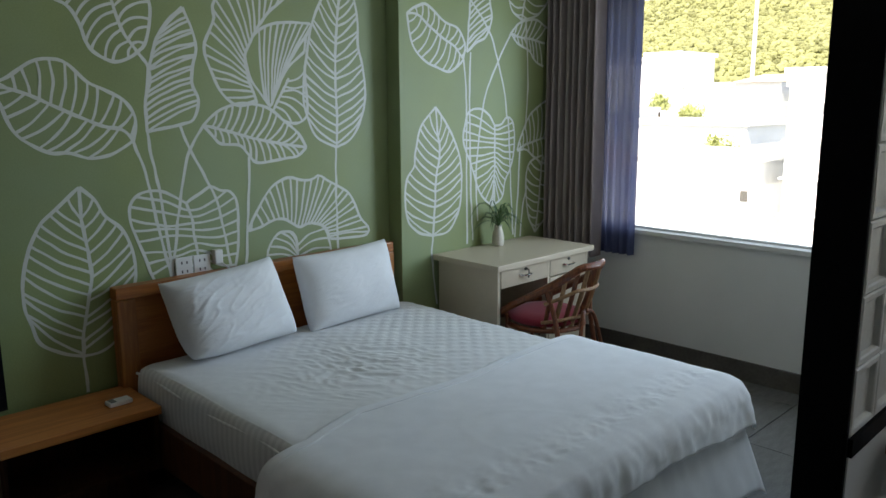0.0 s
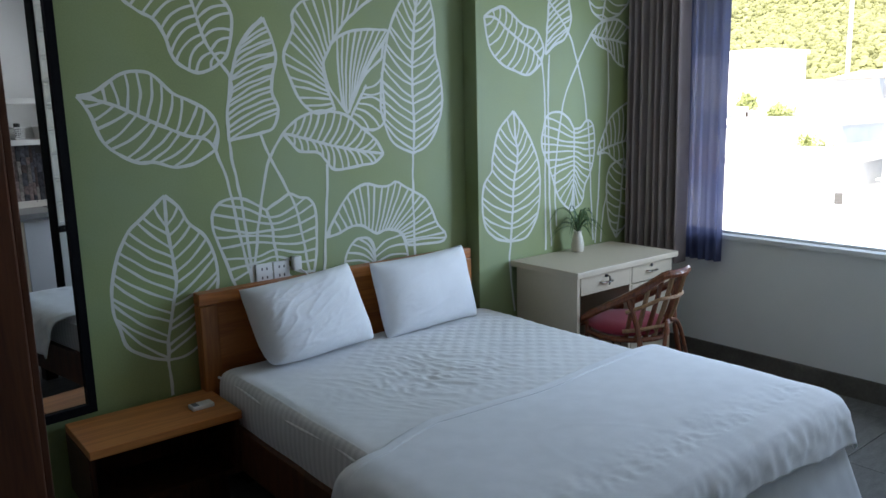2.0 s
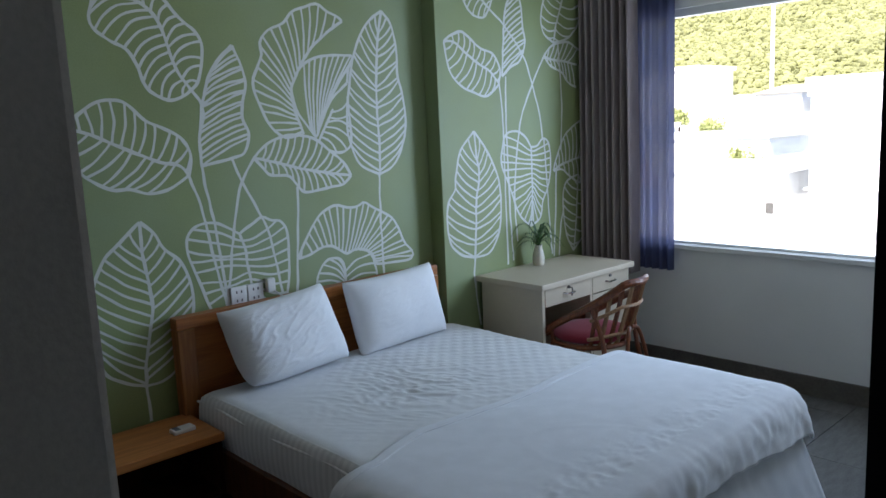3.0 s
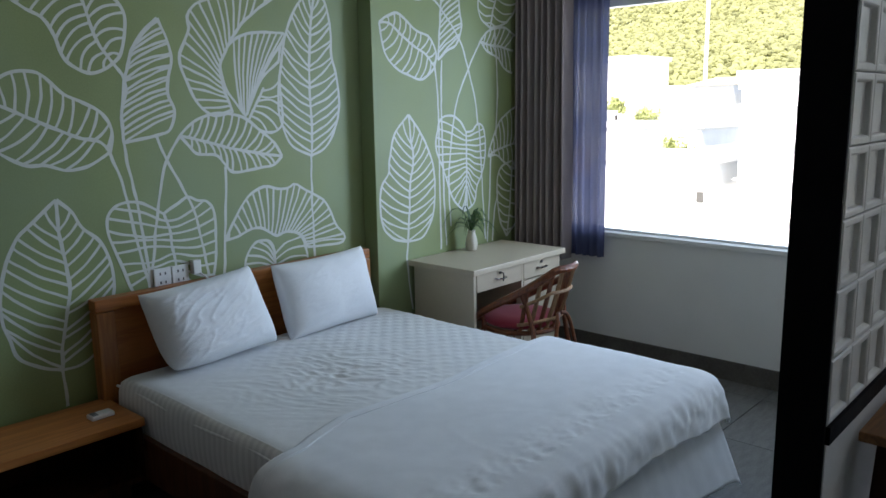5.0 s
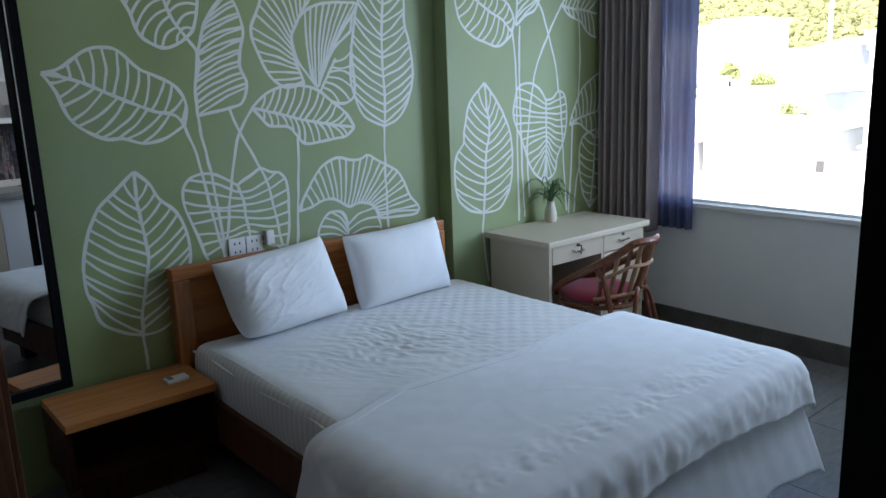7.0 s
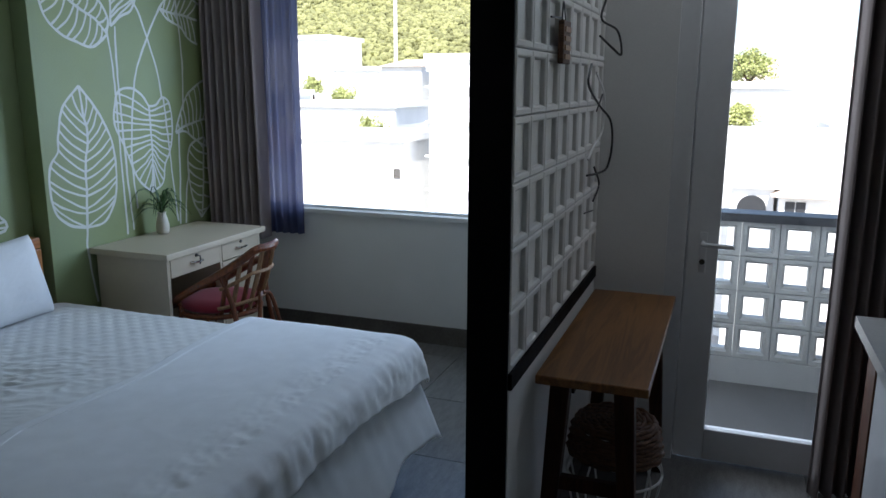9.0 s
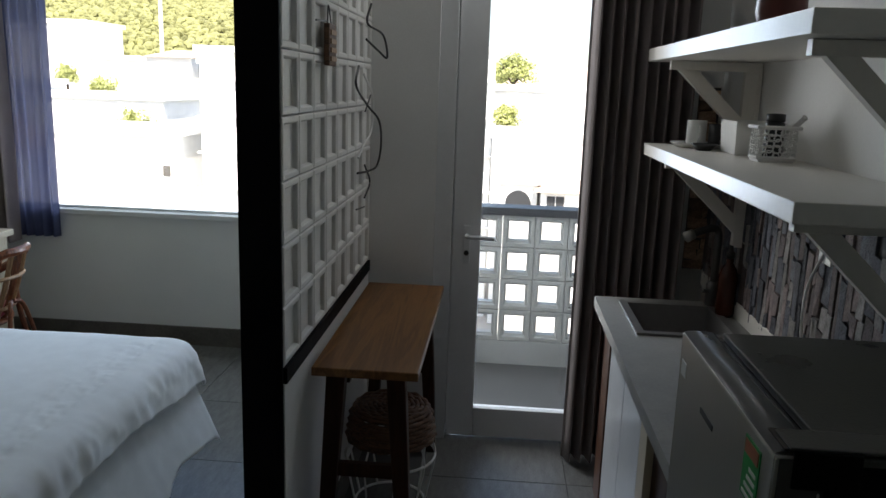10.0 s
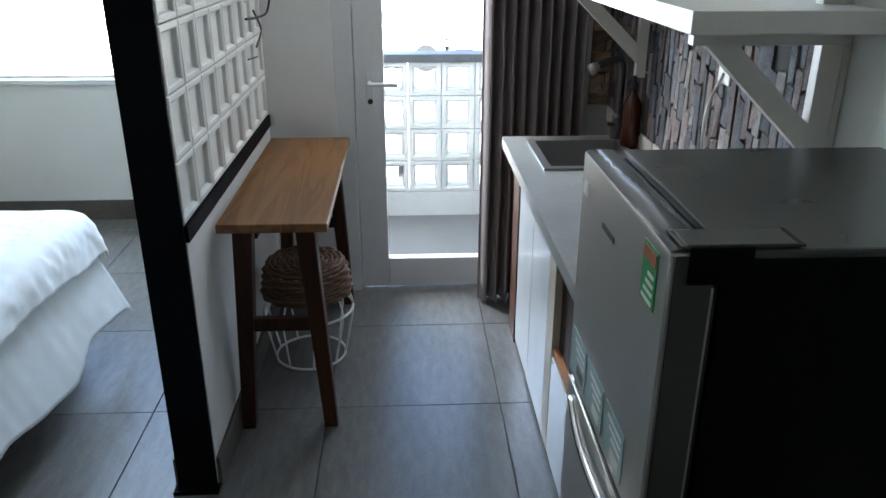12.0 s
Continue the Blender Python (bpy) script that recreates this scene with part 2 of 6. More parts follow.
M_STONEPALE = mat("pale_stone_strip", (0.235, 0.215, 0.20), 0.62, vary=0.5, scale=22, fine=120, bump=0.6, dist=0.005, rand=0.35)
M_STONESIDE = mat("brown_ledge_stone", (0.33, 0.225, 0.155), 0.5, vary=0.6, scale=26, fine=120, bump=0.6, dist=0.005, rand=0.5)
M_GREENLAB = mat("green_label", (0.012, 0.27, 0.06), 0.4, vary=0.03)
M_REDLAB = mat("red_label", (0.36, 0.10, 0.05), 0.4, vary=0.03)
M_PALELAB = mat("pale_teal_label", (0.30, 0.42, 0.42), 0.35, vary=0.2, scale=30)
M_GLASS = glass("window_glass")
M_MIRROR = bpy.data.materials.new("mirror_silver")
M_MIRROR.use_nodes = True
M_MIRROR.node_tree.nodes["Principled BSDF"].inputs["Base Color"].default_value = (0.86, 0.88, 0.88, 1)
M_MIRROR.node_tree.nodes["Principled BSDF"].inputs["Metallic"].default_value = 1.0
M_MIRROR.node_tree.nodes["Principled BSDF"].inputs["Roughness"].default_value = 0.0
M_GRANITE = mat("dark_granite", (0.03, 0.031, 0.034), 0.5, vary=0.5, scale=60, fine=200)
M_BALFLOOR = mat("balcony_tile", (0.30, 0.30, 0.29), 0.6, vary=0.12, scale=6)
M_EXTWALL = mat("pale_render", (0.86, 0.85, 0.82), 0.8, vary=0.1, scale=0.4, fine=4, rand=0.1)
M_EXTWIN = mat("dull_window", (0.62, 0.64, 0.66), 0.2, vary=0.2, scale=1)
M_ROOF = mat("clay_roof", (0.55, 0.44, 0.36), 0.8, vary=0.2, scale=1, fine=10)
M_HILL = mat("hill_grass", (0.20, 0.20, 0.08), 0.9, vary=0.4, scale=0.06, fine=1.0)
M_TREE = mat("hill_foliage", (0.24, 0.235, 0.09), 0.8, vary=0.4, scale=0.3, fine=3)
_n, _l = M_TREE.node_tree.nodes, M_TREE.node_tree.links
_g, _h, _r = _n.new("ShaderNodeNewGeometry"), _n.new("ShaderNodeHueSaturation"), _n.new("ShaderNodeMapRange")
_r.inputs[3].default_value, _r.inputs[4].default_value = 0.75, 1.25
_l.new(_g.outputs["Random Per Island"], _r.inputs[0])
_l.new(_r.outputs[0], _h.inputs["Value"])
_l.new(_n["Principled BSDF"].inputs["Base Color"].links[0].from_socket, _h.inputs["Color"])
_l.new(_h.outputs[0], _n["Principled BSDF"].inputs["Base Color"])
M_STREETLEAF = mat("sunlit_leaves", (0.38, 0.40, 0.14), 0.7, vary=0.5, scale=0.8, fine=5)
M_TRUNK = mat("tree_bark", (0.09, 0.06, 0.04), 0.9)
M_GROUND = mat("street_ground", (0.38, 0.36, 0.33), 0.9, vary=0.3, scale=0.05, fine=1)


# white rail block made greyer: the parapet's shade is put into the colour
M_RAILBLOCK = mat("shaded_white_block", (0.30, 0.30, 0.285), 0.6, vary=0.12, scale=12, fine=90, bump=0.2, rand=0.06)
M_CAPGREY = mat("gloss_grey_plastic", (0.10, 0.10, 0.102), 0.13, vary=0.1, bump=0.03)
M_EDGEGREY = mat("dark_grey_door_edge", (0.055, 0.052, 0.045), 0.35, vary=0.1, scale=6, fine=200)
M_GLOSSBLACK = mat("gloss_black_plastic", (0.01, 0.01, 0.011), 0.12, vary=0.1, bump=0.03)
M_SKIRT = fabric("white_thin_sheet", (0.74, 0.76, 0.79), crumple=18)
M_QUILT = fabric("white_quilted_sheet", (0.76, 0.765, 0.765), crumple=20)
for dull, gloss in ((M_BLACK, 0.06), (M_FRBLACK, 0.06), (M_DARKWOODSHADE, 0.2), (M_STONE, 0.2), (M_STONEBR, 0.2), (M_STONEPALE, 0.2), (M_STONESIDE, 0.2)):
    dull.node_tree.nodes["Principled BSDF"].inputs["Specular IOR Level"].default_value = gloss


# ---- building helpers ----
def box(bm, x0, y0, z0, x1, y1, z1, bevel=0.0):
    """A box between two corners, its edges rounded by bevel."""
    r = bmesh.ops.create_cube(bm, size=1.0, matrix=Matrix.Translation(((x0 + x1) / 2, (y0 + y1) / 2, (z0 + z1) / 2)) @ Matrix.Diagonal((x1 - x0, y1 - y0, z1 - z0, 1)))
    if bevel:
        edges = list({e for v in r["verts"] for e in v.link_edges})
        bmesh.ops.bevel(bm, geom=edges, offset=bevel, segments=2, affect="EDGES", profile=0.6)
    return bm


def boxes(*specs, bevel=0.0):
    bm = bmesh.new()
    for s in specs:
        box(bm, *s, bevel=bevel)
    return bm


def tube(bm, pts, r0, r1=None, sides=8, flat=1.0):
    """A round bar through points, its ends closed."""
    r1 = r0 if r1 is None else r1
    pts = [Vector(p) for p in pts]
    rings, up = [], Vector((0.13, 0.31, 0.94)).normalized()
    for i, p in enumerate(pts):
        d = (pts[min(i + 1, len(pts) - 1)] - pts[max(i - 1, 0)]).normalized()
        if abs(d.dot(up)) > 0.95:
            up = Vector((0.9, 0.3, 0.1)).normalized()
        a = d.cross(up).normalized()
        b = d.cross(a)
        r = r0 + (r1 - r0) * i / max(len(pts) - 1, 1)
        rings.append([bm.verts.new(p + r * (math.cos(k * 2 * math.pi / sides) * a + flat * math.sin(k * 2 * math.pi / sides) * b)) for k in range(sides)])
    for q, s in zip(rings, rings[1:]):
        for k in range(sides):
            bm.faces.new((q[k], q[(k + 1) % sides], s[(k + 1) % sides], s[k]))
    bm.faces.new(rings[0][::-1])
    bm.faces.new(rings[-1])
    return bm


def lathe(bm, profile, cx, cy, sides=24):
    """A turned form: (radius, height) pairs round an upright axis."""
    rings = [[bm.verts.new((cx + r * math.cos(k * 2 * math.pi / sides), cy + r * math.sin(k * 2 * math.pi / sides), z)) for k in range(sides)] for r, z in profile]
    for q, s in zip(rings, rings[1:]):
        for k in range(sides):
            bm.faces.new((q[k], q[(k + 1) % sides], s[(k + 1) % sides], s[k]))
    bm.faces.new(rings[0][::-1])
    bm.faces.new(rings[-1])
    return bm


def curve(pts, steps=8):
    """A smooth line through points (Catmull-Rom)."""
    p = [Vector(q) for q in pts]
    p = [2 * p[0] - p[1], *p, 2 * p[-1] - p[-2]]
    out = []
    for i in range(1, len(p) - 2):
        for k in range(steps):
            t = k / steps
            out.append(0.5 * (2 * p[i] + (p[i + 1] - p[i - 1]) * t + (2 * p[i - 1] - 5 * p[i] + 4 * p[i + 1] - p[i + 2]) * t * t + (3 * p[i] - p[i - 1] - 3 * p[i + 1] + p[i + 2]) * t ** 3))
    return out + [p[-2]]


def sheet(bm, f, nu, nv, thick=0.0):
    """A cloth: f(u, v) for u and v from 0 to 1."""
    g = [[bm.verts.new(f(i / nu, j / nv)) for j in range(nv + 1)] for i in range(nu + 1)]
    for i in range(nu):
        for j in range(nv):
            bm.faces.new((g[i][j], g[i + 1][j], g[i + 1][j + 1], g[i][j + 1]))
    if thick:
        bmesh.ops.recalc_face_normals(bm, faces=bm.faces)
        bmesh.ops.solidify(bm, geom=list(bm.faces), thickness=thick)
    return bm


def smooth(bm):
    for f in bm.faces:
        f.smooth = True
    return bm


def base_of(parent):
    m = Matrix.Identity(4)
    while parent:
        m = parent.matrix_basis @ m
        parent = parent.parent
    return m


def part(name, bm, material, parent=None, label="", fix=True):
    """One mesh object, built in the room's coordinates, under a thing or a part."""
    if fix:
        bmesh.ops.recalc_face_normals(bm, faces=bm.faces)
    if parent:
        bmesh.ops.transform(bm, matrix=base_of(parent).inverted(), verts=bm.verts)
    me = bpy.data.meshes.new(name)
    bm.to_mesh(me)
    bm.free()
    me.materials.append(material)
    ob = new(name, me)
    ob.parent = parent
    if label:
        tagged(ob, label)
    return ob


def thing(name, at, label, category, group="", kind=""):
    e = new(name)
    e.empty_display_size = 0.1
    e.matrix_basis = Matrix.Translation(at)
    return tagged(e, label, category, group, kind)


def setting(name, bm, material, label, category):
    return tagged(part(name, bm, material), label, category, kind="structure")


# ---- the room's shell ----
CEIL = 2.75
setting("floor", boxes((-0.15, -1.6, -0.12, 4.35, 5.15, -0.008)), M_GROUT, "dark grout bed under grey floor tiles", "floor")
setting("ceiling", boxes((-0.15, -1.6, CEIL, 4.35, 5.15, CEIL + 0.12)), M_CEIL, "plain white painted ceiling over the room", "ceiling")
setting("wall_west", boxes((-0.15, -1.6, 0, 0, 5.15, CEIL)), M_GREEN, "sage green painted wall behind the bed", "wall")
setting("wall_pier", boxes((0.002, 3.555, 0, 0.106, 5.0, CEIL), bevel=0.004), M_GREEN, "sage green painted pier standing proud of the wall", "wall")
# window wall: opening x 0.30..2.45, z 0.83..2.23
WX0, WX1, WZ0, WZ1 = 0.32, 2.45, 0.805, 2.235
setting("wall_north", boxes((0, 5.0, 0, 2.7, 5.15, WZ0), (0, 5.0, WZ1, 2.7, 5.15, CEIL), (0, 5.0, WZ0, WX0, 5.15, WZ1), (WX1, 5.0, WZ0, 2.7, 5.15, WZ1)), M_WHITE, "white painted wall under and round the window", "wall")
setting("wall_south", boxes((-0.15, -1.6, 0, 4.35, -1.48, CEIL)), M_WHITE, "plain white painted wall at the entrance", "wall")
setting("wall_east", boxes((4.16, -1.48, 0, 4.35, 5.15, CEIL)), M_WHITE, "white painted kitchen wall behind the shelves", "wall")
setting("wall_bathroom", boxes((0.0, -1.48, 0, 2.77, 0.797, CEIL), bevel=0.006), M_GREYWALL, "grey painted wall block of the bathroom", "wall")
# wall with the balcony door: opening x 3.0..3.9
setting("wall_balcony_door", boxes((2.60, 3.94, 0, 3.0, 4.10, CEIL), (3.9, 3.94, 0, 4.16, 4.10, CEIL), (3.0, 3.94, 2.42, 3.9, 4.10, CEIL)), M_WHITE, "white painted wall beside the balcony door", "wall")
setting("wall_balcony_side", boxes((2.60, 4.10, 0, 2.72, 5.0, CEIL)), M_WHITE, "white painted wall between bedroom and balcony", "wall")
part_low = setting("wall_partition", boxes((2.60, 2.60, 0, 2.715, 3.94, 0.785)), M_WHITE, "low white wall under the pierced blocks", "wall")
setting("trim_partition", boxes((2.596, 2.60, 0.785, 2.722, 3.94, 0.83)), M_BLACK, "black painted steel strip under the blocks", "trim")
post = thing("steel_post", (2.645, 2.585, 0), "black painted steel post at the end of the partition", "post")
part("shaft", boxes((2.600, 2.584, 0.012, 2.713, 2.5985, CEIL), bevel=0.003), M_BLACK, post)
part("base_plate", boxes((2.59, 2.560, 0, 2.722, 2.5985, 0.012)), M_BLACK, post)
setting("baseboard_north", boxes((0.11, 4.985, 0, 2.60, 5.0, 0.115), bevel=0.002), M_BASE, "dark grey tile skirting under the window", "baseboard")
setting("baseboard_partition", boxes((2.715, 2.60, 0, 2.727, 3.94, 0.10), bevel=0.002), M_BASE, "dark grey tile skirting along the partition", "baseboard")
setting("baseboard_bedroom", boxes((2.588, 2.60, 0, 2.60, 4.985, 0.10), bevel=0.002), M_BASE, "dark grey tile skirting on the bedroom side", "baseboard")

# ---- window ----
win = tagged(thing("window_1", (1.4, 5.06, WZ0), "wide white aluminium window filled with daylight", "window"), kind="structure")
fr = part("window_frame", boxes((WX0, 5.03, WZ0, WX1, 5.09, WZ0 + 0.016), (WX0, 5.03, WZ1 - 0.045, WX1, 5.09, WZ1), (WX0, 5.03, WZ0 + 0.016, WX0 + 0.045, 5.09, WZ1 - 0.045), (WX1 - 0.045, 5.03, WZ0 + 0.016, WX1, 5.09, WZ1 - 0.045)), M_ALU, win)
part("window_sill", boxes((WX0 - 0.02, 4.978, WZ0 - 0.03, WX1 + 0.02, 5.03, WZ0 - 0.002), bevel=0.004), M_WHITE, win)
pane = part("pane", boxes((WX0 + 0.045, 5.058, WZ0 + 0.016, WX1 - 0.045, 5.063, WZ1 - 0.045)), M_GLASS, win)
pane.visible_shadow = False

# ---- balcony door ----
door = tagged(thing("door_1", (3.45, 4.0, 0), "white aluminium balcony door with a tall clear pane", "door"), kind="structure")
part("door_frame", boxes((3.0, 3.955, 0, 3.075, 4.05, 2.42), (3.825, 3.955, 0, 3.9, 4.05, 2.42), (3.075, 3.955, 2.345, 3.825, 4.05, 2.42), (3.07, 4.028, 0.012, 3.095, 4.048, 2.345), (3.805, 4.028, 0.012, 3.83, 4.048, 2.345), bevel=0.003), M_ALU, door)
leaf = part("door_leaf", boxes((3.08, 3.975, 0.012, 3.202, 4.025, 2.34), (3.70, 3.975, 0.012, 3.82, 4.025, 2.34), (3.202, 3.975, 0.012, 3.70, 4.025, 0.15), (3.202, 3.975, 2.22, 3.70, 4.025, 2.34), bevel=0.004), M_ALU, door)
dp = part("pane", boxes((3.202, 3.996, 0.15, 3.70, 4.002, 2.22)), M_GLASS, door)
dp.visible_shadow = False
hb = boxes((3.128, 3.966, 0.83, 3.158, 3.975, 1.0), bevel=0.003)
tube(hb, [(3.143, 3.968, 0.955), (3.143, 3.93, 0.955), (3.16, 3.922, 0.955), (3.26, 3.922, 0.953)], 0.009)
part("door_handle", hb, M_ALU, door, "silver lever handle on a narrow plate")
kb = bmesh.new()
tube(kb, [(3.143, 3.966, 0.878), (3.143, 3.955, 0.878)], 0.011, sides=12)
part("key_cylinder", kb, M_BLACKPL, door)

# ---- pierced block wall ----
BLK = 0.168


def block_mesh(name, size, depth, axis, rim=0.024, material=None, panel=False):
    """A square block with a stepped opening, or with a recessed panel on both faces. axis 0: it faces along x; 1: along y."""
    bm = bmesh.new()
    h = size / 2 - 0.0015
    profile = [(h, -depth / 2), (h - 0.004, -depth / 2 - 0.003), (h - rim + 0.004, -depth / 2 - 0.003), (h - rim, -depth / 2), (h - rim - 0.004, -depth / 2 + 0.018), (h - rim - 0.011, -depth / 2 + 0.022), (h - rim - 0.011, depth / 2 - 0.022), (h - rim - 0.004, depth / 2 - 0.018), (h - rim, depth / 2), (h - rim + 0.004, depth / 2 + 0.003), (h - 0.004, depth / 2 + 0.003), (h, depth / 2)]
    if panel:
        a, b = h - rim - 0.003, depth / 2
        profile = profile[:4] + [(a, 0.011 - b), (a, b - 0.011)] + profile[8:]
    rings = []
    for r, d in profile:
        c = [(-r, -r), (r, -r), (r, r), (-r, r)]
        rings.append([bm.verts.new((d, a, b) if axis == 0 else (a, d, b)) for a, b in c])
    for i, (q, s) in enumerate(zip(rings, rings[1:] + rings[:1])):
        if panel and i == 4:
            bm.faces.new(q)
            bm.faces.new(s)
            continue
        for k in range(4):
            bm.faces.new((q[k], q[(k + 1) % 4], s[(k + 1) % 4], s[k]))
    bmesh.ops.recalc_face_normals(bm, faces=bm.faces)
    me = bpy.data.meshes.new(name)
    bm.to_mesh(me)
    bm.free()
    me.materials.append(material or M_BLOCK)
    return me


block_wall = thing("pierced_block_wall", (2.66, 2.6, 0.83), "white decorative block wall with recessed squares above the low partition", "wall", kind="structure")
bme = block_mesh("block", BLK, 0.10, 0, 0.019, panel=True)
for i in range(8):
    for j in range(11):
        ob = new("block", bme)
        ob.parent = block_wall
        ob.location = (0.002, BLK * (i + 0.5), BLK * (j + 0.5))
part("top_rail", boxes((2.61, 2.6, 0.83 + 11 * BLK, 2.715, 3.94, CEIL)), M_WHITE, block_wall)

# ---- balcony ----
setting("balcony_floor", boxes((2.72, 4.10, -0.15, 5.2, 5.12, -0.01)), M_BALFLOOR, "pale grey tiled balcony floor", "floor")
rail = thing("balcony_rail", (3.9, 5.05, 0), "balcony parapet of white pierced blocks under a dark cap", "railing", kind="structure")
part("kerb", boxes((2.72, 5.0, -0.15, 5.2, 5.12, 0.135)), M_BALFLOOR, rail)
part("cap", boxes((2.72, 4.98, 0.135 + 4 * 0.187, 5.2, 5.13, 0.135 + 4 * 0.187 + 0.045), bevel=0.004), M_GRANITE, rail, "dark polished granite cap")
rme = block_mesh("rail_block", 0.187, 0.10, 1, 0.026, M_RAILBLOCK)
for i in range(13):
    for j in range(4):
        ob = new("block", rme)
        ob.parent = rail
        ob.location = (2.745 + 0.187 * (i + 0.5) - 3.9, 0.01, 0.135 + 0.187 * (j + 0.5))

# ---- mural: white line leaves on the green wall ----
class Wall:
    """Ribbons of paint on an upright plane: points are (y, z), x lies just proud of the wall."""

    def __init__(self, x):
        self.x, self.bm, self.n = x, bmesh.new(), 0

    def line(self, pts, w=0.011):
        self.n += 1
        x = self.x + 0.00002 * (self.n * 7 % 61)
        pts = [Vector(p) + 0.0045 * Vector((noise.noise((p[0] * 14, p[1] * 14, 3.1)), noise.noise((p[0] * 14, p[1] * 14, 8.4)))) for p in pts]
        left, right = [], []
        for i, p in enumerate(pts):
            d = pts[min(i + 1, len(pts) - 1)] - pts[max(i - 1, 0)]
            if d.length < 1e-6:
                continue
            d.normalize()
            k = w * 0.5 * (1 + 0.34 * noise.noise((i * 0.35, self.n * 1.7, 0.5)))
            q = Vector((-d.y, d.x)) * k
            left.append(self.bm.verts.new((x, p.x + q.x, p.y + q.y)))
            right.append(self.bm.verts.new((x, p.x - q.x, p.y - q.y)))
        for i in range(len(left) - 1):
            self.bm.faces.new((left[i], right[i], right[i + 1], left[i + 1]))

    def done(self, name, parent):
        bm, self.bm = self.bm, bmesh.new()
        for f in bm.faces:
            if f.normal.x < 0:
                f.normal_flip()
        return part(name, bm, M_MURAL, parent, fix=False)


def path(pts):
    """A smooth drawn line as a function of the share of its length, from 0 to 1."""
    p = curve([(y, z, 0) for y, z in pts], 8)
    run = [0.0]
    for a, b in zip(p, p[1:]):
        run.append(run[-1] + (b - a).length)

    def at(u):
        k = min(max(u, 0.0), 1.0) * run[-1]
        i = next((i for i in range(1, len(run)) if run[i] >= k), len(run) - 1)
        f = (k - run[i - 1]) / max(run[i] - run[i - 1], 1e-9)
        q = p[i - 1].lerp(p[i], f)
        return Vector((q.x, q.y))

    return at


def trace(wall, f, w, n=48):
    wall.line([f(i / n) for i in range(n + 1)], w)


def vein(wall, a, b, bend, toward, w):
    """A line from a to b, bowed by a share of its length."""
    side = Vector((-(b - a).y, (b - a).x))
    if side.dot(toward) < 0:
        side = -side
    wall.line([a.lerp(b, i / 10) + side * bend * math.sin(math.pi * i / 10) for i in range(11)], w)


def leaf(wall, mid, left, right, vl, vr, bend, w=0.0138):
    """A leaf from its tip to its base: midrib, two edges; veins as (count, from and to along the rib, from and to along the edge)."""
    m = path(mid)
    trace(wall, m, w * 1.05)
    for edge, v in ((left, vl), (right, vr)):
        if not edge:
            continue
        e = path(edge)
        trace(wall, e, w)
        n, m0, m1, e0, e1 = v
        for i in range(n):
            k = i / (n - 1)
            j = 0.009 * (-1) ** i + 0.006 * math.sin(i * 2.7 + n)
            u = m0 + (m1 - m0) * k + j
            vein(wall, m(u), e(e0 + (e1 - e0) * k - j), bend, m(min(u + 0.05, 1)) - m(u - 0.05), w * 0.78)


def fan(wall, spine, rim, n, s0, s1, e0, e1, bend=0.0, edge=True, w=0.0134, lag=1.0):
    """A shell-like leaf: rays from a spine to a scalloped rim."""
    s, r = path(spine), path(rim)
    trace(wall, r, w)
    if edge:
        trace(wall, s, w)
    for i in range(n):
        k = i / (n - 1)
        j = 0.006 * math.sin(i * 3.1)
        vein(wall, s(s0 + (s1 - s0) * k ** lag), r(e0 + (e1 - e0) * k + j), bend, Vector((1, 0)), w * 0.78)


def heart(wall, rib, left, right, n, l0, l1, c0, c1, r0, r1, wave, w=0.0134):
    """A two-lobed leaf: wavy rows run from edge to edge through the rib."""
    c, a, b = path(rib), path(left), path(right)
    for f in (c, a, b):
        trace(wall, f, w)
    for i in range(n):
        k = i / (n - 1)
        row = path([tuple(q) for q in (a(l0 + (l1 - l0) * k), a(l0 + (l1 - l0) * k).lerp(c(c0 + (c1 - c0) * k), 0.55) + Vector((0, wave * math.sin(i * 1.9 + 1))), c(c0 + (c1 - c0) * k),
                                        c(c0 + (c1 - c0) * k).lerp(b(r0 + (r1 - r0) * k), 0.5) - Vector((0, wave)), b(r0 + (r1 - r0) * k))])
        trace(wall, row, w * 0.8, 24)


mural = thing("leaf_mural", (0.002, 2.6, 1.3), "white line painting of tropical leaves on green walls", "mural", kind="structure")
W1, W2 = Wall(0.0004), Wall(0.1064)
LEAF, STEM = "painted_leaf", "painted_stem"
leaf(W1, [(1.918, 1.260), (1.913, 1.133), (1.927, 1.010), (1.932, 0.886), (1.905, 0.766), (1.878, 0.646), (1.871, 0.559)],
     [(1.918, 1.260), (1.833, 1.195), (1.753, 1.124), (1.705, 1.029), (1.674, 0.916), (1.668, 0.822), (1.689, 0.722), (1.710, 0.652), (1.783, 0.596), (1.871, 0.559)],
     [(1.918, 1.260), (1.976, 1.199), (2.008, 1.135), (2.072, 1.073), (2.107, 0.985), (2.115, 0.882), (2.092, 0.783), (2.059, 0.686), (2.019, 0.611), (1.952, 0.566), (1.871, 0.559)],
     (13, 0.17, 0.97, 0.08, 0.68), (12, 0.17, 0.97, 0.08, 0.66), 0.05)
W1.done(LEAF, mural)
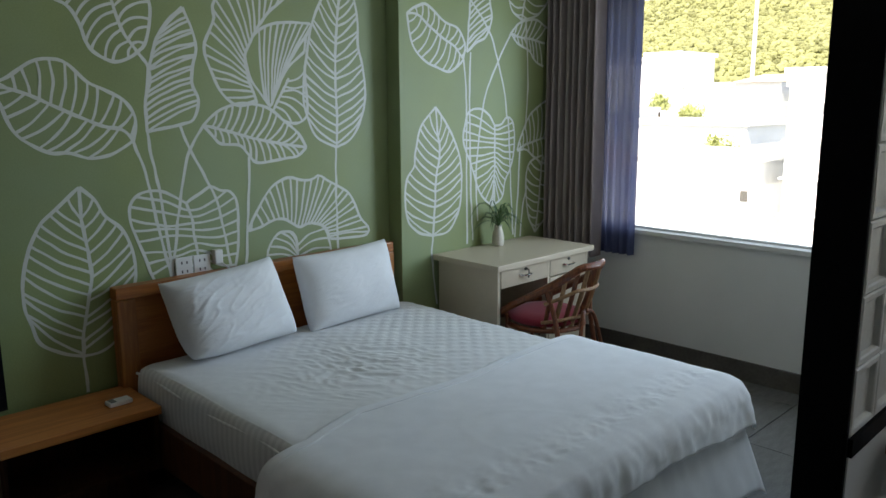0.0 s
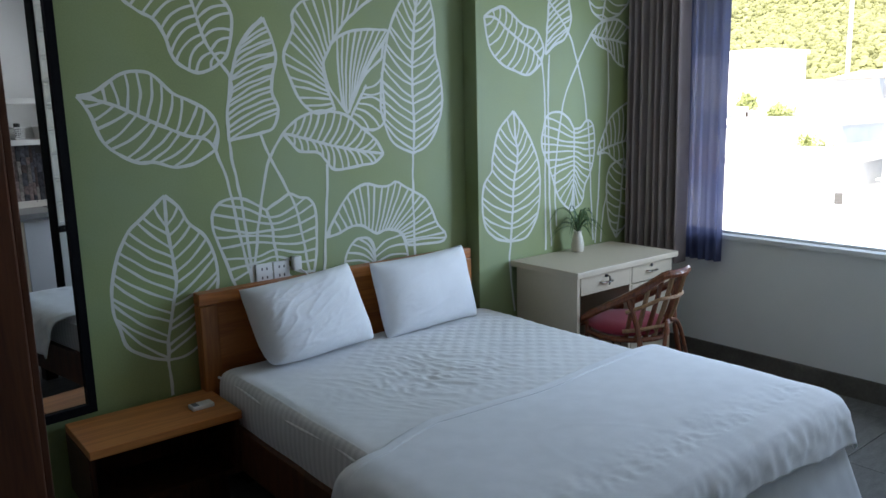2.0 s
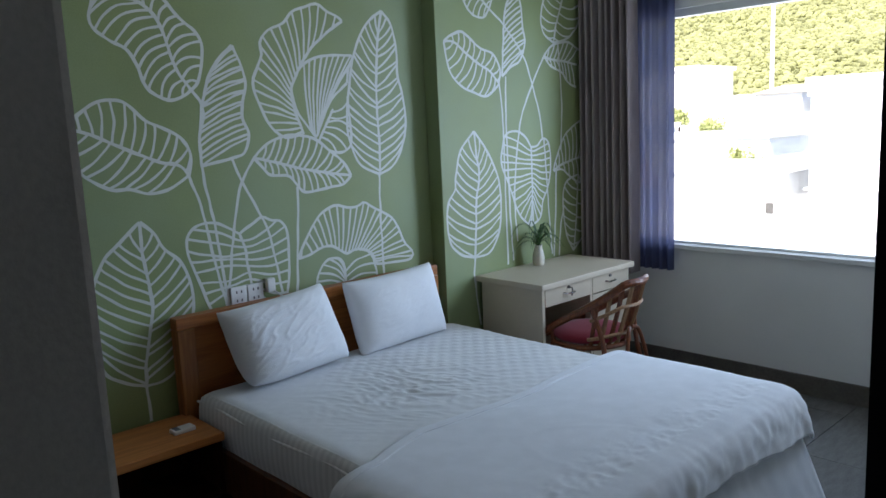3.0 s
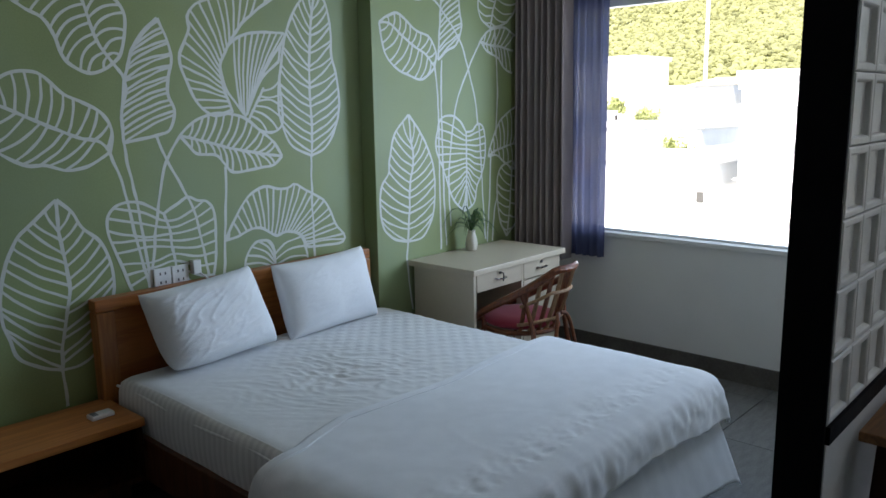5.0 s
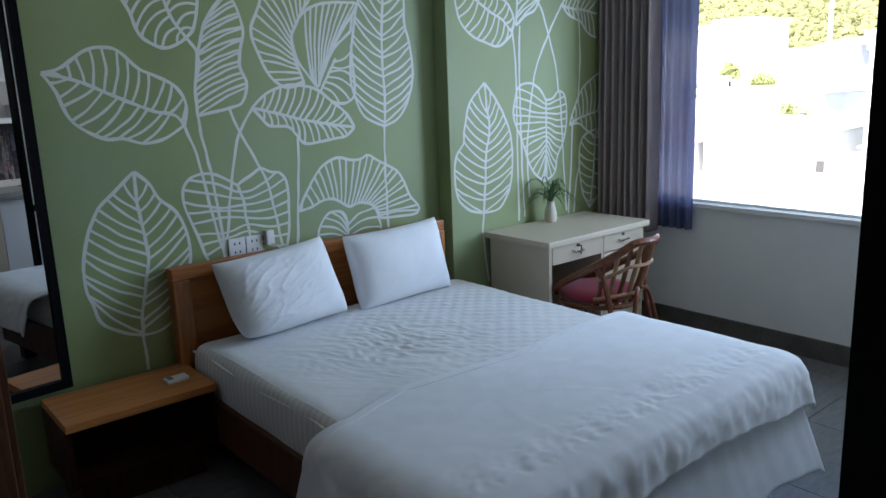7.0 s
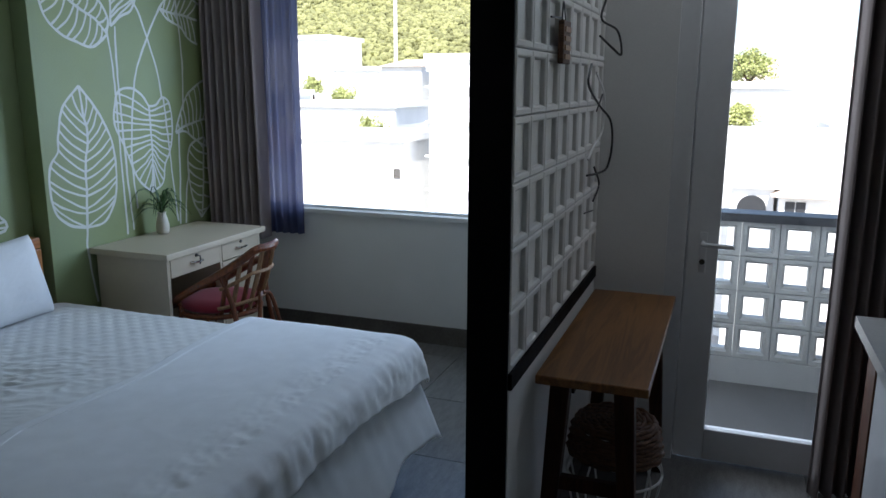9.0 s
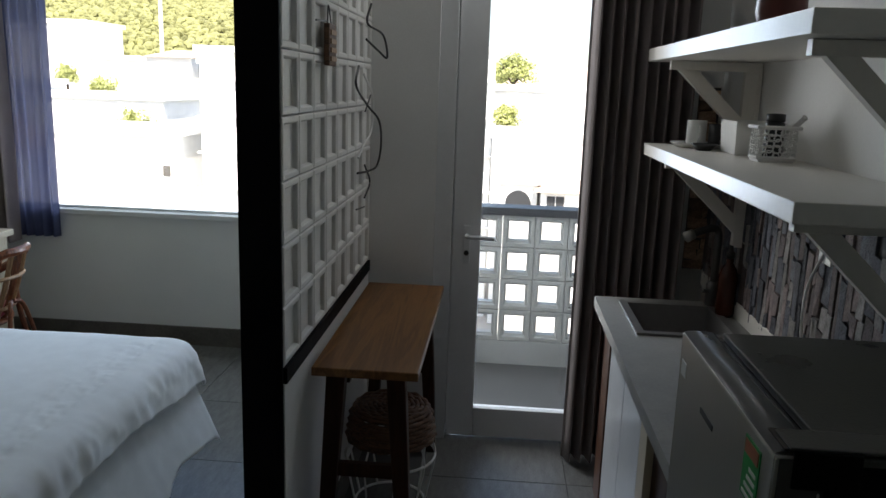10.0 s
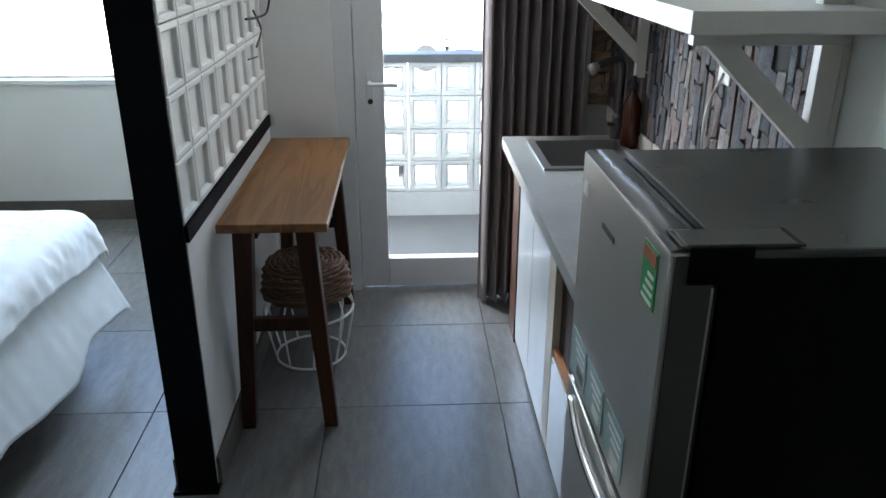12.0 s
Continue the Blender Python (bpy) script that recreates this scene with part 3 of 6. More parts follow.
leaf(W1, [(1.617, 1.669), (1.705, 1.646), (1.800, 1.611), (1.909, 1.558), (2.025, 1.507), (2.110, 1.484), (2.150, 1.441)],
     [(1.617, 1.669), (1.676, 1.682), (1.779, 1.751), (1.858, 1.763), (1.913, 1.747), (1.990, 1.676), (2.060, 1.643), (2.131, 1.603), (2.169, 1.525), (2.150, 1.441)],
     [(1.617, 1.669), (1.658, 1.599), (1.692, 1.499), (1.752, 1.439), (1.816, 1.406), (1.885, 1.401), (1.966, 1.375), (2.040, 1.382), (2.104, 1.407), (2.150, 1.441)],
     (13, 0.12, 0.95, 0.06, 0.90), (10, 0.16, 0.88, 0.07, 0.70), 0.06)
W1.done(LEAF, mural)
leaf(W1, [(1.843, 2.220), (1.942, 2.186), (2.029, 2.144), (2.082, 2.079), (2.114, 1.989), (2.136, 1.897), (2.198, 1.803)],
     [(1.843, 2.220), (1.822, 2.150), (1.802, 2.085), (1.816, 2.039), (1.877, 1.998), (1.940, 1.961), (1.973, 1.905), (1.990, 1.844), (2.027, 1.792), (2.098, 1.763), (2.162, 1.779), (2.198, 1.803)],
     [(1.843, 2.220), (1.948, 2.243), (2.050, 2.230), (2.116, 2.172), (2.182, 2.096), (2.241, 2.053), (2.267, 2.000), (2.255, 1.911), (2.232, 1.839), (2.198, 1.803)],
     (14, 0.12, 0.96, 0.06, 0.92), (12, 0.2, 0.95, 0.15, 0.92), -0.14)
W1.done(LEAF, mural)
leaf(W1, [(2.410, 1.998), (2.336, 1.935), (2.284, 1.861), (2.248, 1.765), (2.231, 1.669), (2.215, 1.584), (2.215, 1.474)],
     [],
     [(2.410, 1.998), (2.443, 1.914), (2.460, 1.828), (2.438, 1.741), (2.434, 1.679), (2.458, 1.603), (2.433, 1.528), (2.362, 1.500), (2.215, 1.474)],
     (), (17, 0.24, 1.0, 0.02, 0.60), -0.04)
W1.done(LEAF, mural)
leaf(W1, [(3.278, 2.205), (3.243, 2.055), (3.219, 1.853), (3.213, 1.648), (3.217, 1.500), (3.207, 1.363)],
     [(3.278, 2.205), (3.181, 2.138), (3.103, 2.023), (3.062, 1.910), (3.033, 1.769), (3.017, 1.657), (3.026, 1.542), (3.084, 1.427), (3.207, 1.363)],
     [(3.278, 2.205), (3.340, 2.130), (3.366, 1.999), (3.366, 1.881), (3.395, 1.761), (3.407, 1.640), (3.379, 1.519), (3.307, 1.409), (3.207, 1.363)],
     (17, 0.14, 0.97, 0.05, 0.76), (17, 0.14, 0.97, 0.05, 0.76), 0.05)
W1.done(LEAF, mural)
leaf(W1, [(2.474, 1.493), (2.590, 1.470), (2.710, 1.432), (2.836, 1.404), (3.022, 1.374)],
     [(2.474, 1.493), (2.535, 1.550), (2.626, 1.586), (2.703, 1.592), (2.811, 1.568), (2.890, 1.511), (2.971, 1.453), (3.022, 1.374)],
     [(2.474, 1.493), (2.515, 1.447), (2.557, 1.411), (2.647, 1.401), (2.691, 1.358), (2.735, 1.315), (2.816, 1.315), (2.898, 1.326), (2.966, 1.333), (3.022, 1.374)],
     (13, 0.06, 0.8, 0.15, 0.9), (13, 0.08, 0.82, 0.13, 0.92), 0.08)
W1.done(LEAF, mural)
fan(W1, [(3.023, 2.137), (2.916, 2.072), (2.818, 1.989), (2.746, 1.894), (2.703, 1.802), (2.708, 1.723), (2.754, 1.593)],
    [(3.023, 2.137), (2.991, 2.162), (2.935, 2.180), (2.878, 2.208), (2.813, 2.193), (2.731, 2.162), (2.681, 2.108), (2.593, 2.070), (2.553, 2.018), (2.554, 1.963), (2.528, 1.904), (2.502, 1.848), (2.506, 1.790), (2.531, 1.720), (2.577, 1.634), (2.649, 1.583), (2.754, 1.593)], 20, 0.10, 0.98, 0.04, 0.90, 0.03, True, lag=0.6)
W1.done(LEAF, mural)
fan(W1, [(2.746, 1.894), (2.703, 1.802), (2.731, 1.695), (2.801, 1.607), (2.828, 1.576), (2.848, 1.616), (2.893, 1.706), (2.949, 1.774), (3.030, 1.835)],
    [(2.746, 1.894), (2.807, 1.941), (2.908, 1.970), (2.993, 1.972), (3.073, 1.969), (3.043, 1.907), (3.030, 1.835)], 11, 0.46, 0.72, 0.10, 0.84, -0.03, True)
fan(W1, [(2.843, 1.559), (2.886, 1.634), (2.935, 1.710)],
    [(2.843, 1.551), (2.900, 1.506), (2.973, 1.495), (3.025, 1.521), (3.037, 1.571), (3.034, 1.660), (3.031, 1.770)], 6, 0.1, 0.9, 0.25, 0.95, 0.12, True)
W1.done(LEAF, mural)
fan(W1, [(2.672, 0.991), (2.736, 1.003), (2.802, 1.026), (2.879, 1.028), (2.958, 0.979), (3.029, 0.991), (3.110, 0.966), (3.155, 0.895)],
    [(2.672, 0.991), (2.707, 1.056), (2.758, 1.134), (2.827, 1.203), (2.911, 1.232), (2.995, 1.211), (3.048, 1.213), (3.094, 1.229), (3.154, 1.192), (3.244, 1.146), (3.300, 1.096), (3.354, 0.983), (3.404, 0.931), (3.395, 0.889), (3.274, 0.883), (3.155, 0.895)], 23, 0.03, 0.97, 0.04, 0.80, 0.02, True, lag=0.67)
fan(W1, [(2.943, 0.782), (2.946, 0.840), (2.944, 0.893)],
    [(2.750, 0.768), (2.779, 0.892), (2.832, 0.957), (2.889, 0.964), (2.932, 0.938), (2.944, 0.893)], 7, 0.1, 0.9, 0.12, 0.9, 0.1, True)
fan(W1, [(2.943, 0.782), (2.946, 0.840), (2.944, 0.893)],
    [(2.958, 0.979), (3.039, 0.990), (3.110, 0.960), (3.147, 0.872), (3.150, 0.750)], 4, 0.9, 0.1, 0.45, 0.9, -0.1, False)
W1.done(LEAF, mural)
heart(W1, [(2.368, 1.154), (2.386, 1.092), (2.394, 1.025), (2.406, 0.944), (2.415, 0.808)],
      [(2.368, 1.154), (2.314, 1.191), (2.261, 1.216), (2.208, 1.226), (2.149, 1.207), (2.112, 1.161), (2.114, 1.085), (2.140, 1.006), (2.172, 0.904), (2.210, 0.789)],
      [(2.368, 1.154), (2.427, 1.188), (2.487, 1.222), (2.536, 1.199), (2.589, 1.186), (2.620, 1.129), (2.619, 0.997), (2.602, 0.861), (2.575, 0.768)], 9, 0.36, 0.97, 0.1, 0.8, 0.33, 0.97, 0.018)
W1.done(LEAF, mural)
heart(W2, [(4.318, 1.452), (4.320, 1.312), (4.322, 1.177), (4.300, 0.961)],
      [(4.318, 1.452), (4.258, 1.520), (4.186, 1.554), (4.091, 1.534), (4.055, 1.455), (4.046, 1.359), (4.093, 1.259), (4.132, 1.174), (4.176, 1.071), (4.240, 1.004), (4.300, 0.961)],
      [(4.318, 1.452), (4.383, 1.459), (4.433, 1.498), (4.485, 1.473), (4.503, 1.370), (4.495, 1.268), (4.465, 1.184), (4.415, 1.101), (4.391, 1.007), (4.300, 0.961)], 13, 0.3, 0.97, 0.05, 0.72, 0.25, 0.97, 0.008)
W2.done(LEAF, mural)
leaf(W2, [(3.823, 1.566), (3.835, 1.417), (3.852, 1.322), (3.821, 1.166), (3.807, 0.992), (3.793, 0.842)],
     [(3.823, 1.566), (3.707, 1.462), (3.664, 1.318), (3.650, 1.242), (3.596, 1.169), (3.586, 1.031), (3.609, 0.935), (3.689, 0.868), (3.793, 0.842)],
     [(3.823, 1.566), (3.910, 1.461), (3.986, 1.346), (4.023, 1.231), (4.024, 1.068), (3.992, 0.940), (3.909, 0.850), (3.793, 0.842)],
     (13, 0.22, 0.98, 0.08, 0.73), (13, 0.22, 0.98, 0.08, 0.73), 0.06)
W2.done(LEAF, mural)
leaf(W2, [(3.612, 2.052), (3.700, 2.048), (3.782, 1.993), (3.889, 1.937), (3.976, 1.893), (4.044, 1.830)],
     [(3.612, 2.052), (3.680, 2.090), (3.762, 2.109), (3.846, 2.054), (3.911, 2.019), (3.998, 2.001), (4.057, 1.911), (4.044, 1.830)],
     [(3.612, 2.052), (3.630, 1.958), (3.658, 1.886), (3.739, 1.814), (3.867, 1.770), (3.954, 1.764), (4.044, 1.830)],
     (11, 0.15, 0.95, 0.12, 0.92), (10, 0.15, 0.92, 0.08, 0.85), 0.1)
W2.done(LEAF, mural)
leaf(W2, [(4.221, 2.391), (4.155, 2.328), (4.112, 2.229), (4.096, 2.099), (4.073, 1.871)],
     [],
     [(4.221, 2.391), (4.259, 2.270), (4.267, 2.171), (4.286, 2.072), (4.241, 1.971), (4.159, 1.931), (4.073, 1.871)],
     (), (13, 0.24, 1.0, 0.02, 0.62), -0.04)
W2.done(LEAF, mural)
leaf(W2, [(3.794, 2.454), (3.855, 2.369), (3.918, 2.296), (3.981, 2.247)],
     [(3.794, 2.454), (3.764, 2.362), (3.771, 2.296), (3.807, 2.237), (3.863, 2.200), (3.934, 2.198), (3.981, 2.247)],
     [(3.794, 2.454), (3.909, 2.459), (3.998, 2.396), (4.011, 2.318), (3.981, 2.247)],
     (8, 0.15, 0.92, 0.1, 0.85), (7, 0.15, 0.9, 0.15, 0.88), -0.1)
W2.done(LEAF, mural)
leaf(W2, [(4.696, 2.469), (4.645, 2.327), (4.590, 2.203), (4.558, 2.080)],
     [(4.696, 2.469), (4.521, 2.437), (4.469, 2.333), (4.439, 2.230), (4.460, 2.139), (4.558, 2.080)],
     [(4.696, 2.469), (4.813, 2.426), (4.834, 2.268), (4.733, 2.135), (4.558, 2.080)],
     (8, 0.15, 0.92, 0.1, 0.85), (7, 0.15, 0.92, 0.1, 0.85), 0.12)
W2.done(LEAF, mural)
leaf(W2, [(4.459, 1.996), (4.551, 1.979), (4.657, 1.969), (4.793, 1.953)],
     [(4.459, 1.996), (4.519, 2.050), (4.601, 2.083), (4.706, 2.091), (4.817, 2.049)],
     [(4.459, 1.996), (4.526, 1.939), (4.632, 1.902), (4.703, 1.836), (4.781, 1.810)],
     (7, 0.08, 0.7, 0.2, 0.95), (8, 0.08, 0.8, 0.15, 0.95), 0.05)
W2.done(LEAF, mural)
leaf(W2, [(4.531, 1.290), (4.621, 1.326), (4.729, 1.349), (4.841, 1.361)],
     [(4.531, 1.290), (4.576, 1.394), (4.648, 1.502), (4.750, 1.568), (4.833, 1.602)],
     [(4.531, 1.290), (4.622, 1.291), (4.688, 1.249), (4.767, 1.208), (4.848, 1.182)],
     (8, 0.1, 0.85, 0.15, 0.95), (6, 0.2, 0.9, 0.2, 0.95), 0.08)
W2.done(LEAF, mural)
leaf(W2, [(4.788, 1.250), (4.770, 1.108), (4.758, 0.964), (4.725, 0.749)],
     [(4.788, 1.250), (4.667, 1.215), (4.626, 1.137), (4.624, 1.013), (4.655, 0.867), (4.725, 0.749)],
     [(4.788, 1.250), (4.850, 1.102), (4.858, 0.881), (4.725, 0.749)],
     (9, 0.12, 0.92, 0.1, 0.85), (5, 0.2, 0.9, 0.2, 0.85), 0.08)
W2.done(LEAF, mural)
for pts in ([(2.150, 1.441), (2.180, 1.348), (2.208, 1.226), (2.230, 1.071), (2.262, 0.912), (2.282, 0.790)],
            [(2.197, 1.807), (2.237, 1.753), (2.246, 1.698), (2.229, 1.645)],
            [(2.215, 1.584), (2.215, 1.474), (2.231, 1.325), (2.252, 1.197), (2.269, 1.015), (2.289, 0.802)],
            [(2.362, 1.500), (2.405, 1.389), (2.474, 1.254), (2.518, 1.144), (2.547, 0.979), (2.577, 0.796)],
            [(2.474, 1.493), (2.402, 1.389), (2.361, 1.264), (2.333, 1.137), (2.306, 0.984), (2.267, 0.806)],
            [(2.696, 1.344), (2.677, 1.101), (2.650, 0.812)],
            [(3.203, 1.370), (3.198, 1.195), (3.197, 1.046), (3.199, 0.758)],
            [(1.871, 0.559), (1.875, 0.481), (1.874, 0.404)]):
    W1.line(curve(pts), 0.0135)
W1.done(STEM, mural)
for pts in ([(4.044, 1.830), (4.068, 1.614), (4.070, 1.195), (4.077, 0.755)],
            [(4.103, 1.872), (4.096, 1.613), (4.103, 1.193), (4.125, 0.773)],
            [(3.981, 2.247), (4.102, 2.164), (4.269, 1.989), (4.338, 1.837), (4.407, 1.645), (4.430, 1.486)],
            [(4.459, 1.996), (4.390, 1.897), (4.280, 1.724), (4.210, 1.553), (4.155, 1.189), (4.168, 0.886)],
            [(4.444, 1.491), (4.466, 1.166), (4.500, 0.759)],
            [(4.601, 2.083), (4.627, 1.707), (4.608, 1.417)],
            [(4.557, 1.292), (4.543, 1.020), (4.517, 0.739)],
            [(4.628, 1.048), (4.588, 0.910), (4.571, 0.740)],
            [(3.793, 0.842), (3.783, 0.736), (3.796, 0.603), (3.822, 0.432)]):
    W2.line(curve(pts), 0.0130)
W2.done(STEM, mural)

# ---- bed ----
BX1, BY0, BY1, BZ = 1.93, 2.05, 3.565, 0.512
bed = thing("bed", (1.05, 2.83, 0), "low wooden double bed with orange-brown headboard and frame", "bed")
hb = part("headboard", boxes((0.012, 2.0, 0.05, 0.045, 3.52, 0.80), bevel=0.003), M_WOODBED, bed)
part("top_rail", boxes((0.010, 1.995, 0.785, 0.075, 3.522, 0.838), bevel=0.006), M_WOODBED, hb)
part("stile", boxes((0.010, 1.995, 0.05, 0.078, 2.075, 0.783), bevel=0.006), M_WOODBEDV, hb)
part("stile", boxes((0.010, 3.445, 0.05, 0.078, 3.522, 0.783), bevel=0.006), M_WOODBEDV, hb)
# side rails a darker wood than the headboard: shade put into the colour
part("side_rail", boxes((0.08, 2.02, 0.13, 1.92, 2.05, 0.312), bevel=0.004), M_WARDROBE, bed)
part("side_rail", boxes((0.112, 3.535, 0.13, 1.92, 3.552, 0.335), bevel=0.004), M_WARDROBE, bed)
part("foot_rail", boxes((1.89, 2.051, 0.13, 1.92, 3.534, 0.335), bevel=0.004), M_WOODBED, bed)
# underside near-black: the bed's own shade put into the wood colour
part("slat_base", boxes((0.08, 2.051, 0.24, 1.89, 3.534, 0.265)), M_DARKWOODSHADE, bed)
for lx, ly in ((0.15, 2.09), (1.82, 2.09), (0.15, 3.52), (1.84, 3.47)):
    part("leg", boxes((lx, ly, 0, lx + 0.07, ly + 0.07, 0.24), bevel=0.004), M_DARKWOODSHADE, bed)

mattress = thing("mattress", (1.05, 2.83, 0.265), "mattress in a white striped rumpled fitted sheet", "mattress")


def mattress_point(x, y):
    """Height of the sheet: quilting, a patch of gathered creases, soft dents."""
    z = BZ
    z += 0.004 * noise.noise((x * 4, y * 4, 0.3))
    quilt = abs(math.sin((x + y) * 40)) * abs(math.sin((x - y) * 40))
    z += 0.0032 * quilt * (0.55 + 0.45 * math.tanh((y - 2.65) * 5))
    d = math.exp(-(((x - 0.80) / 0.30) ** 2 + ((y - 2.72) / 0.36) ** 2))
    p, q = x + 0.35 * y, y - 0.35 * x
    bend = noise.noise((x * 3, y * 3, 4))
    r = noise.noise((p * 9 + 1.5 * bend, q * 26 + 3.0 * bend, 1.7))
    f = noise.noise((p * 30 + 2 * bend, q * 42, 9.0))
    z += d * (0.0075 * (1 - min(abs(r) * 2.6, 1.2)) + 0.0036 * f) - 0.006 * d
    return z


bm = bmesh.new()
NX = 110


def mat_f(u, v):
    # from under one side, over the top, to under the other
    s = v * (BY1 - BY0 + 2 * 0.19)
    w = BY1 - BY0
    x = 0.112 + u * (BX1 - 0.03 - 0.112)
    bul = 0.012 * noise.noise((x * 5, s * 2, 3.3))
    fade = min(1, (x - 0.112) / 0.05, (BX1 - 0.03 - x) / 0.05)
    if s < 0.19:
        y, z = BY0 - 0.012 * math.sin(math.pi * s / 0.19) + bul * 0.5, 0.525 - (0.19 - s) * 1.2 - 0.01
        if s > 0.15:
            k = (s - 0.15) / 0.04
            y += 0.018 * k * k
    elif s > w + 0.19:
        q = w + 0.38 - s
        y, z = BY1 + 0.006 * math.sin(math.pi * q / 0.19) + bul * 0.5, 0.325 + q
        if q > 0.15:
            k = (q - 0.15) / 0.04
            y -= 0.018 * k * k
    else:
        y = BY0 + 0.018 + (s - 0.19) / w * (w - 0.036)
        e = min((y - BY0) / 0.06, (BY1 - y) / 0.06, 1)
        z = mattress_point(x, y) - 0.012 * (1 - max(e, 0)) ** 2
    z -= 0.02 * (1 - max(fade, 0)) ** 2
    return (x, y, z)


V0, V1 = 0.19 / (BY1 - BY0 + 0.38), 1 - 0.19 / (BY1 - BY0 + 0.38)
sheet(bm, lambda u, v: mat_f(u, V0 + (V1 - V0) * v), 190, 160)
part("fitted_sheet", smooth(bm), M_QUILT, mattress)
part("side_band", smooth(sheet(bmesh.new(), lambda u, v: mat_f(u, V0 * v), NX, 14)), M_SHEET, mattress, "striped satin side of the fitted sheet")
part("side_band", smooth(sheet(bmesh.new(), lambda u, v: mat_f(u, V1 + (1 - V1) * v), NX, 14)), M_SHEET, mattress, "striped satin side of the fitted sheet")
part("core", boxes((0.082, BY0 + 0.012, 0.268, BX1 - 0.035, BY1 - 0.012, BZ - 0.03), bevel=0.02), M_SHEET, mattress)
part("piping", tube(bmesh.new(), [(0.1 + 0.06 * i, BY0 - 0.004 + 0.004 * math.sin(i * 0.9), BZ - 0.045 + 0.006 * math.sin(i * 0.5)) for i in range(31)], 0.006), M_SHEET, mattress)

duvet = thing("duvet", (1.6, 2.83, BZ), "white cotton duvet folded back over the foot of the bed", "duvet")


def drape(x, y, lift, seed, push=0.0, flare=0.10, radius=0.05, rip=0.010):
    """A cloth laid over the bed: what lies past an edge hangs down."""
    ex, e0, e1 = max(x - BX1, 0), max(BY0 - y, 0), max(y - BY1, 0)
    dx, dy = ex, e0 + e1
    cx, cy, z = min(x, BX1), min(max(y, BY0), BY1), BZ + lift
    z += 0.005 * noise.noise((x * 2.6, y * 2.6, seed)) + 0.0012 * noise.noise((x * 11, y * 9, seed + 3))
    ridge = max(0, 1 - abs(noise.noise((x * 1.6 + y, y * 2.4 - x * 2, seed + 8))) * 11)
    z += 0.0007 * ridge
    drop = math.hypot(dx, dy)
    near = math.exp(-((x - BX1) / 0.12) ** 2)
    crump = noise.noise((x * 12 + y * 9, y * 15, seed + 1)) + 0.7 * noise.noise((x * 26, y * 30 + x * 11, seed + 2))
    if drop > 0:
        r = radius
        a = min(drop / r, math.pi / 2)
        out = r * math.sin(a)
        down = r * (1 - math.cos(a)) + max(drop - r * math.pi / 2, 0)
        ux, uy = dx / drop, (dy / drop) * (-1 if e0 else 1)
        along = y if dx > dy else x
        wave = rip * (math.sin(along * 23 + 3 * noise.noise((along * 2.5, seed, 0))) + 0.6 * math.sin(along * 67 + 5 * noise.noise((along * 3, seed, 5)))) * min(down / 0.15, 1)
        k = out + wave + flare * down + push * min(drop / 0.05, 1) + 0.007 * crump * math.exp(-((down - 0.06) / 0.09) ** 2)
        cx += ux * k
        cy += uy * k
        z -= down
    else:
        z += near * 0.005 * crump + 0.0035 * near * noise.noise((x * 44 + y * 20, y * 52, seed + 6))
    return (cx, cy, max(z, 0.03))


def duvet_f(u, v):
    y = BY0 - 0.25 + v * (BY1 - BY0 + 0.25 + 0.15)
    x0 = 1.185 + 0.020 * math.sin(y * 5) + 0.015 * noise.noise((y * 3, 0, 1)) + 0.09 * min(1, max(0, (2.35 - y) / 0.25)) - 0.15 * max(0, BY0 - 0.06 - y)
    end = BX1 + 0.165 + 0.02 * noise.noise((y * 2.5, 4, 4)) + 0.05 * max(0, 2.8 - y) + 0.07 * max(0, y - 3.0)
    p = drape(x0 + u * (end - x0), y, 0.020, 5.0, push=0.042, flare=0.28, radius=0.075, rip=0.004)
    return (p[0], p[1], p[2] - 0.016 * max(0, 1 - u / 0.03))


part("cover", smooth(sheet(bmesh.new(), duvet_f, 120, 170, 0.010)), M_DUVET, duvet)
part("folded_edge", smooth(sheet(bmesh.new(), lambda u, v: (lambda p: (p[0] - 0.001, p[1], p[2] + 0.0015))(duvet_f(0.075 * u, v)), 10, 150, 0.003)), M_DUVET, duvet, "turned-back double edge")
throw = thing("hanging_sheet", (1.9, 2.83, BZ), "loose white sheet hanging in pleats over the foot end", "sheet")


def skirt_f(u, v):
    y = BY0 + 0.01 + v * (BY1 - BY0 + 0.07)
    drop = 0.415 + 0.025 * math.sin(y * 9.0) + 0.006 * math.sin(y * 19.0)
    x = 1.45 + u * (BX1 + drop - 1.45)
    return drape(x, y, 0.004, 11.0, flare=0.42, rip=0.0013)


part("cloth", smooth(sheet(bmesh.new(), skirt_f, 70, 130, 0.003)), M_SKIRT, throw)


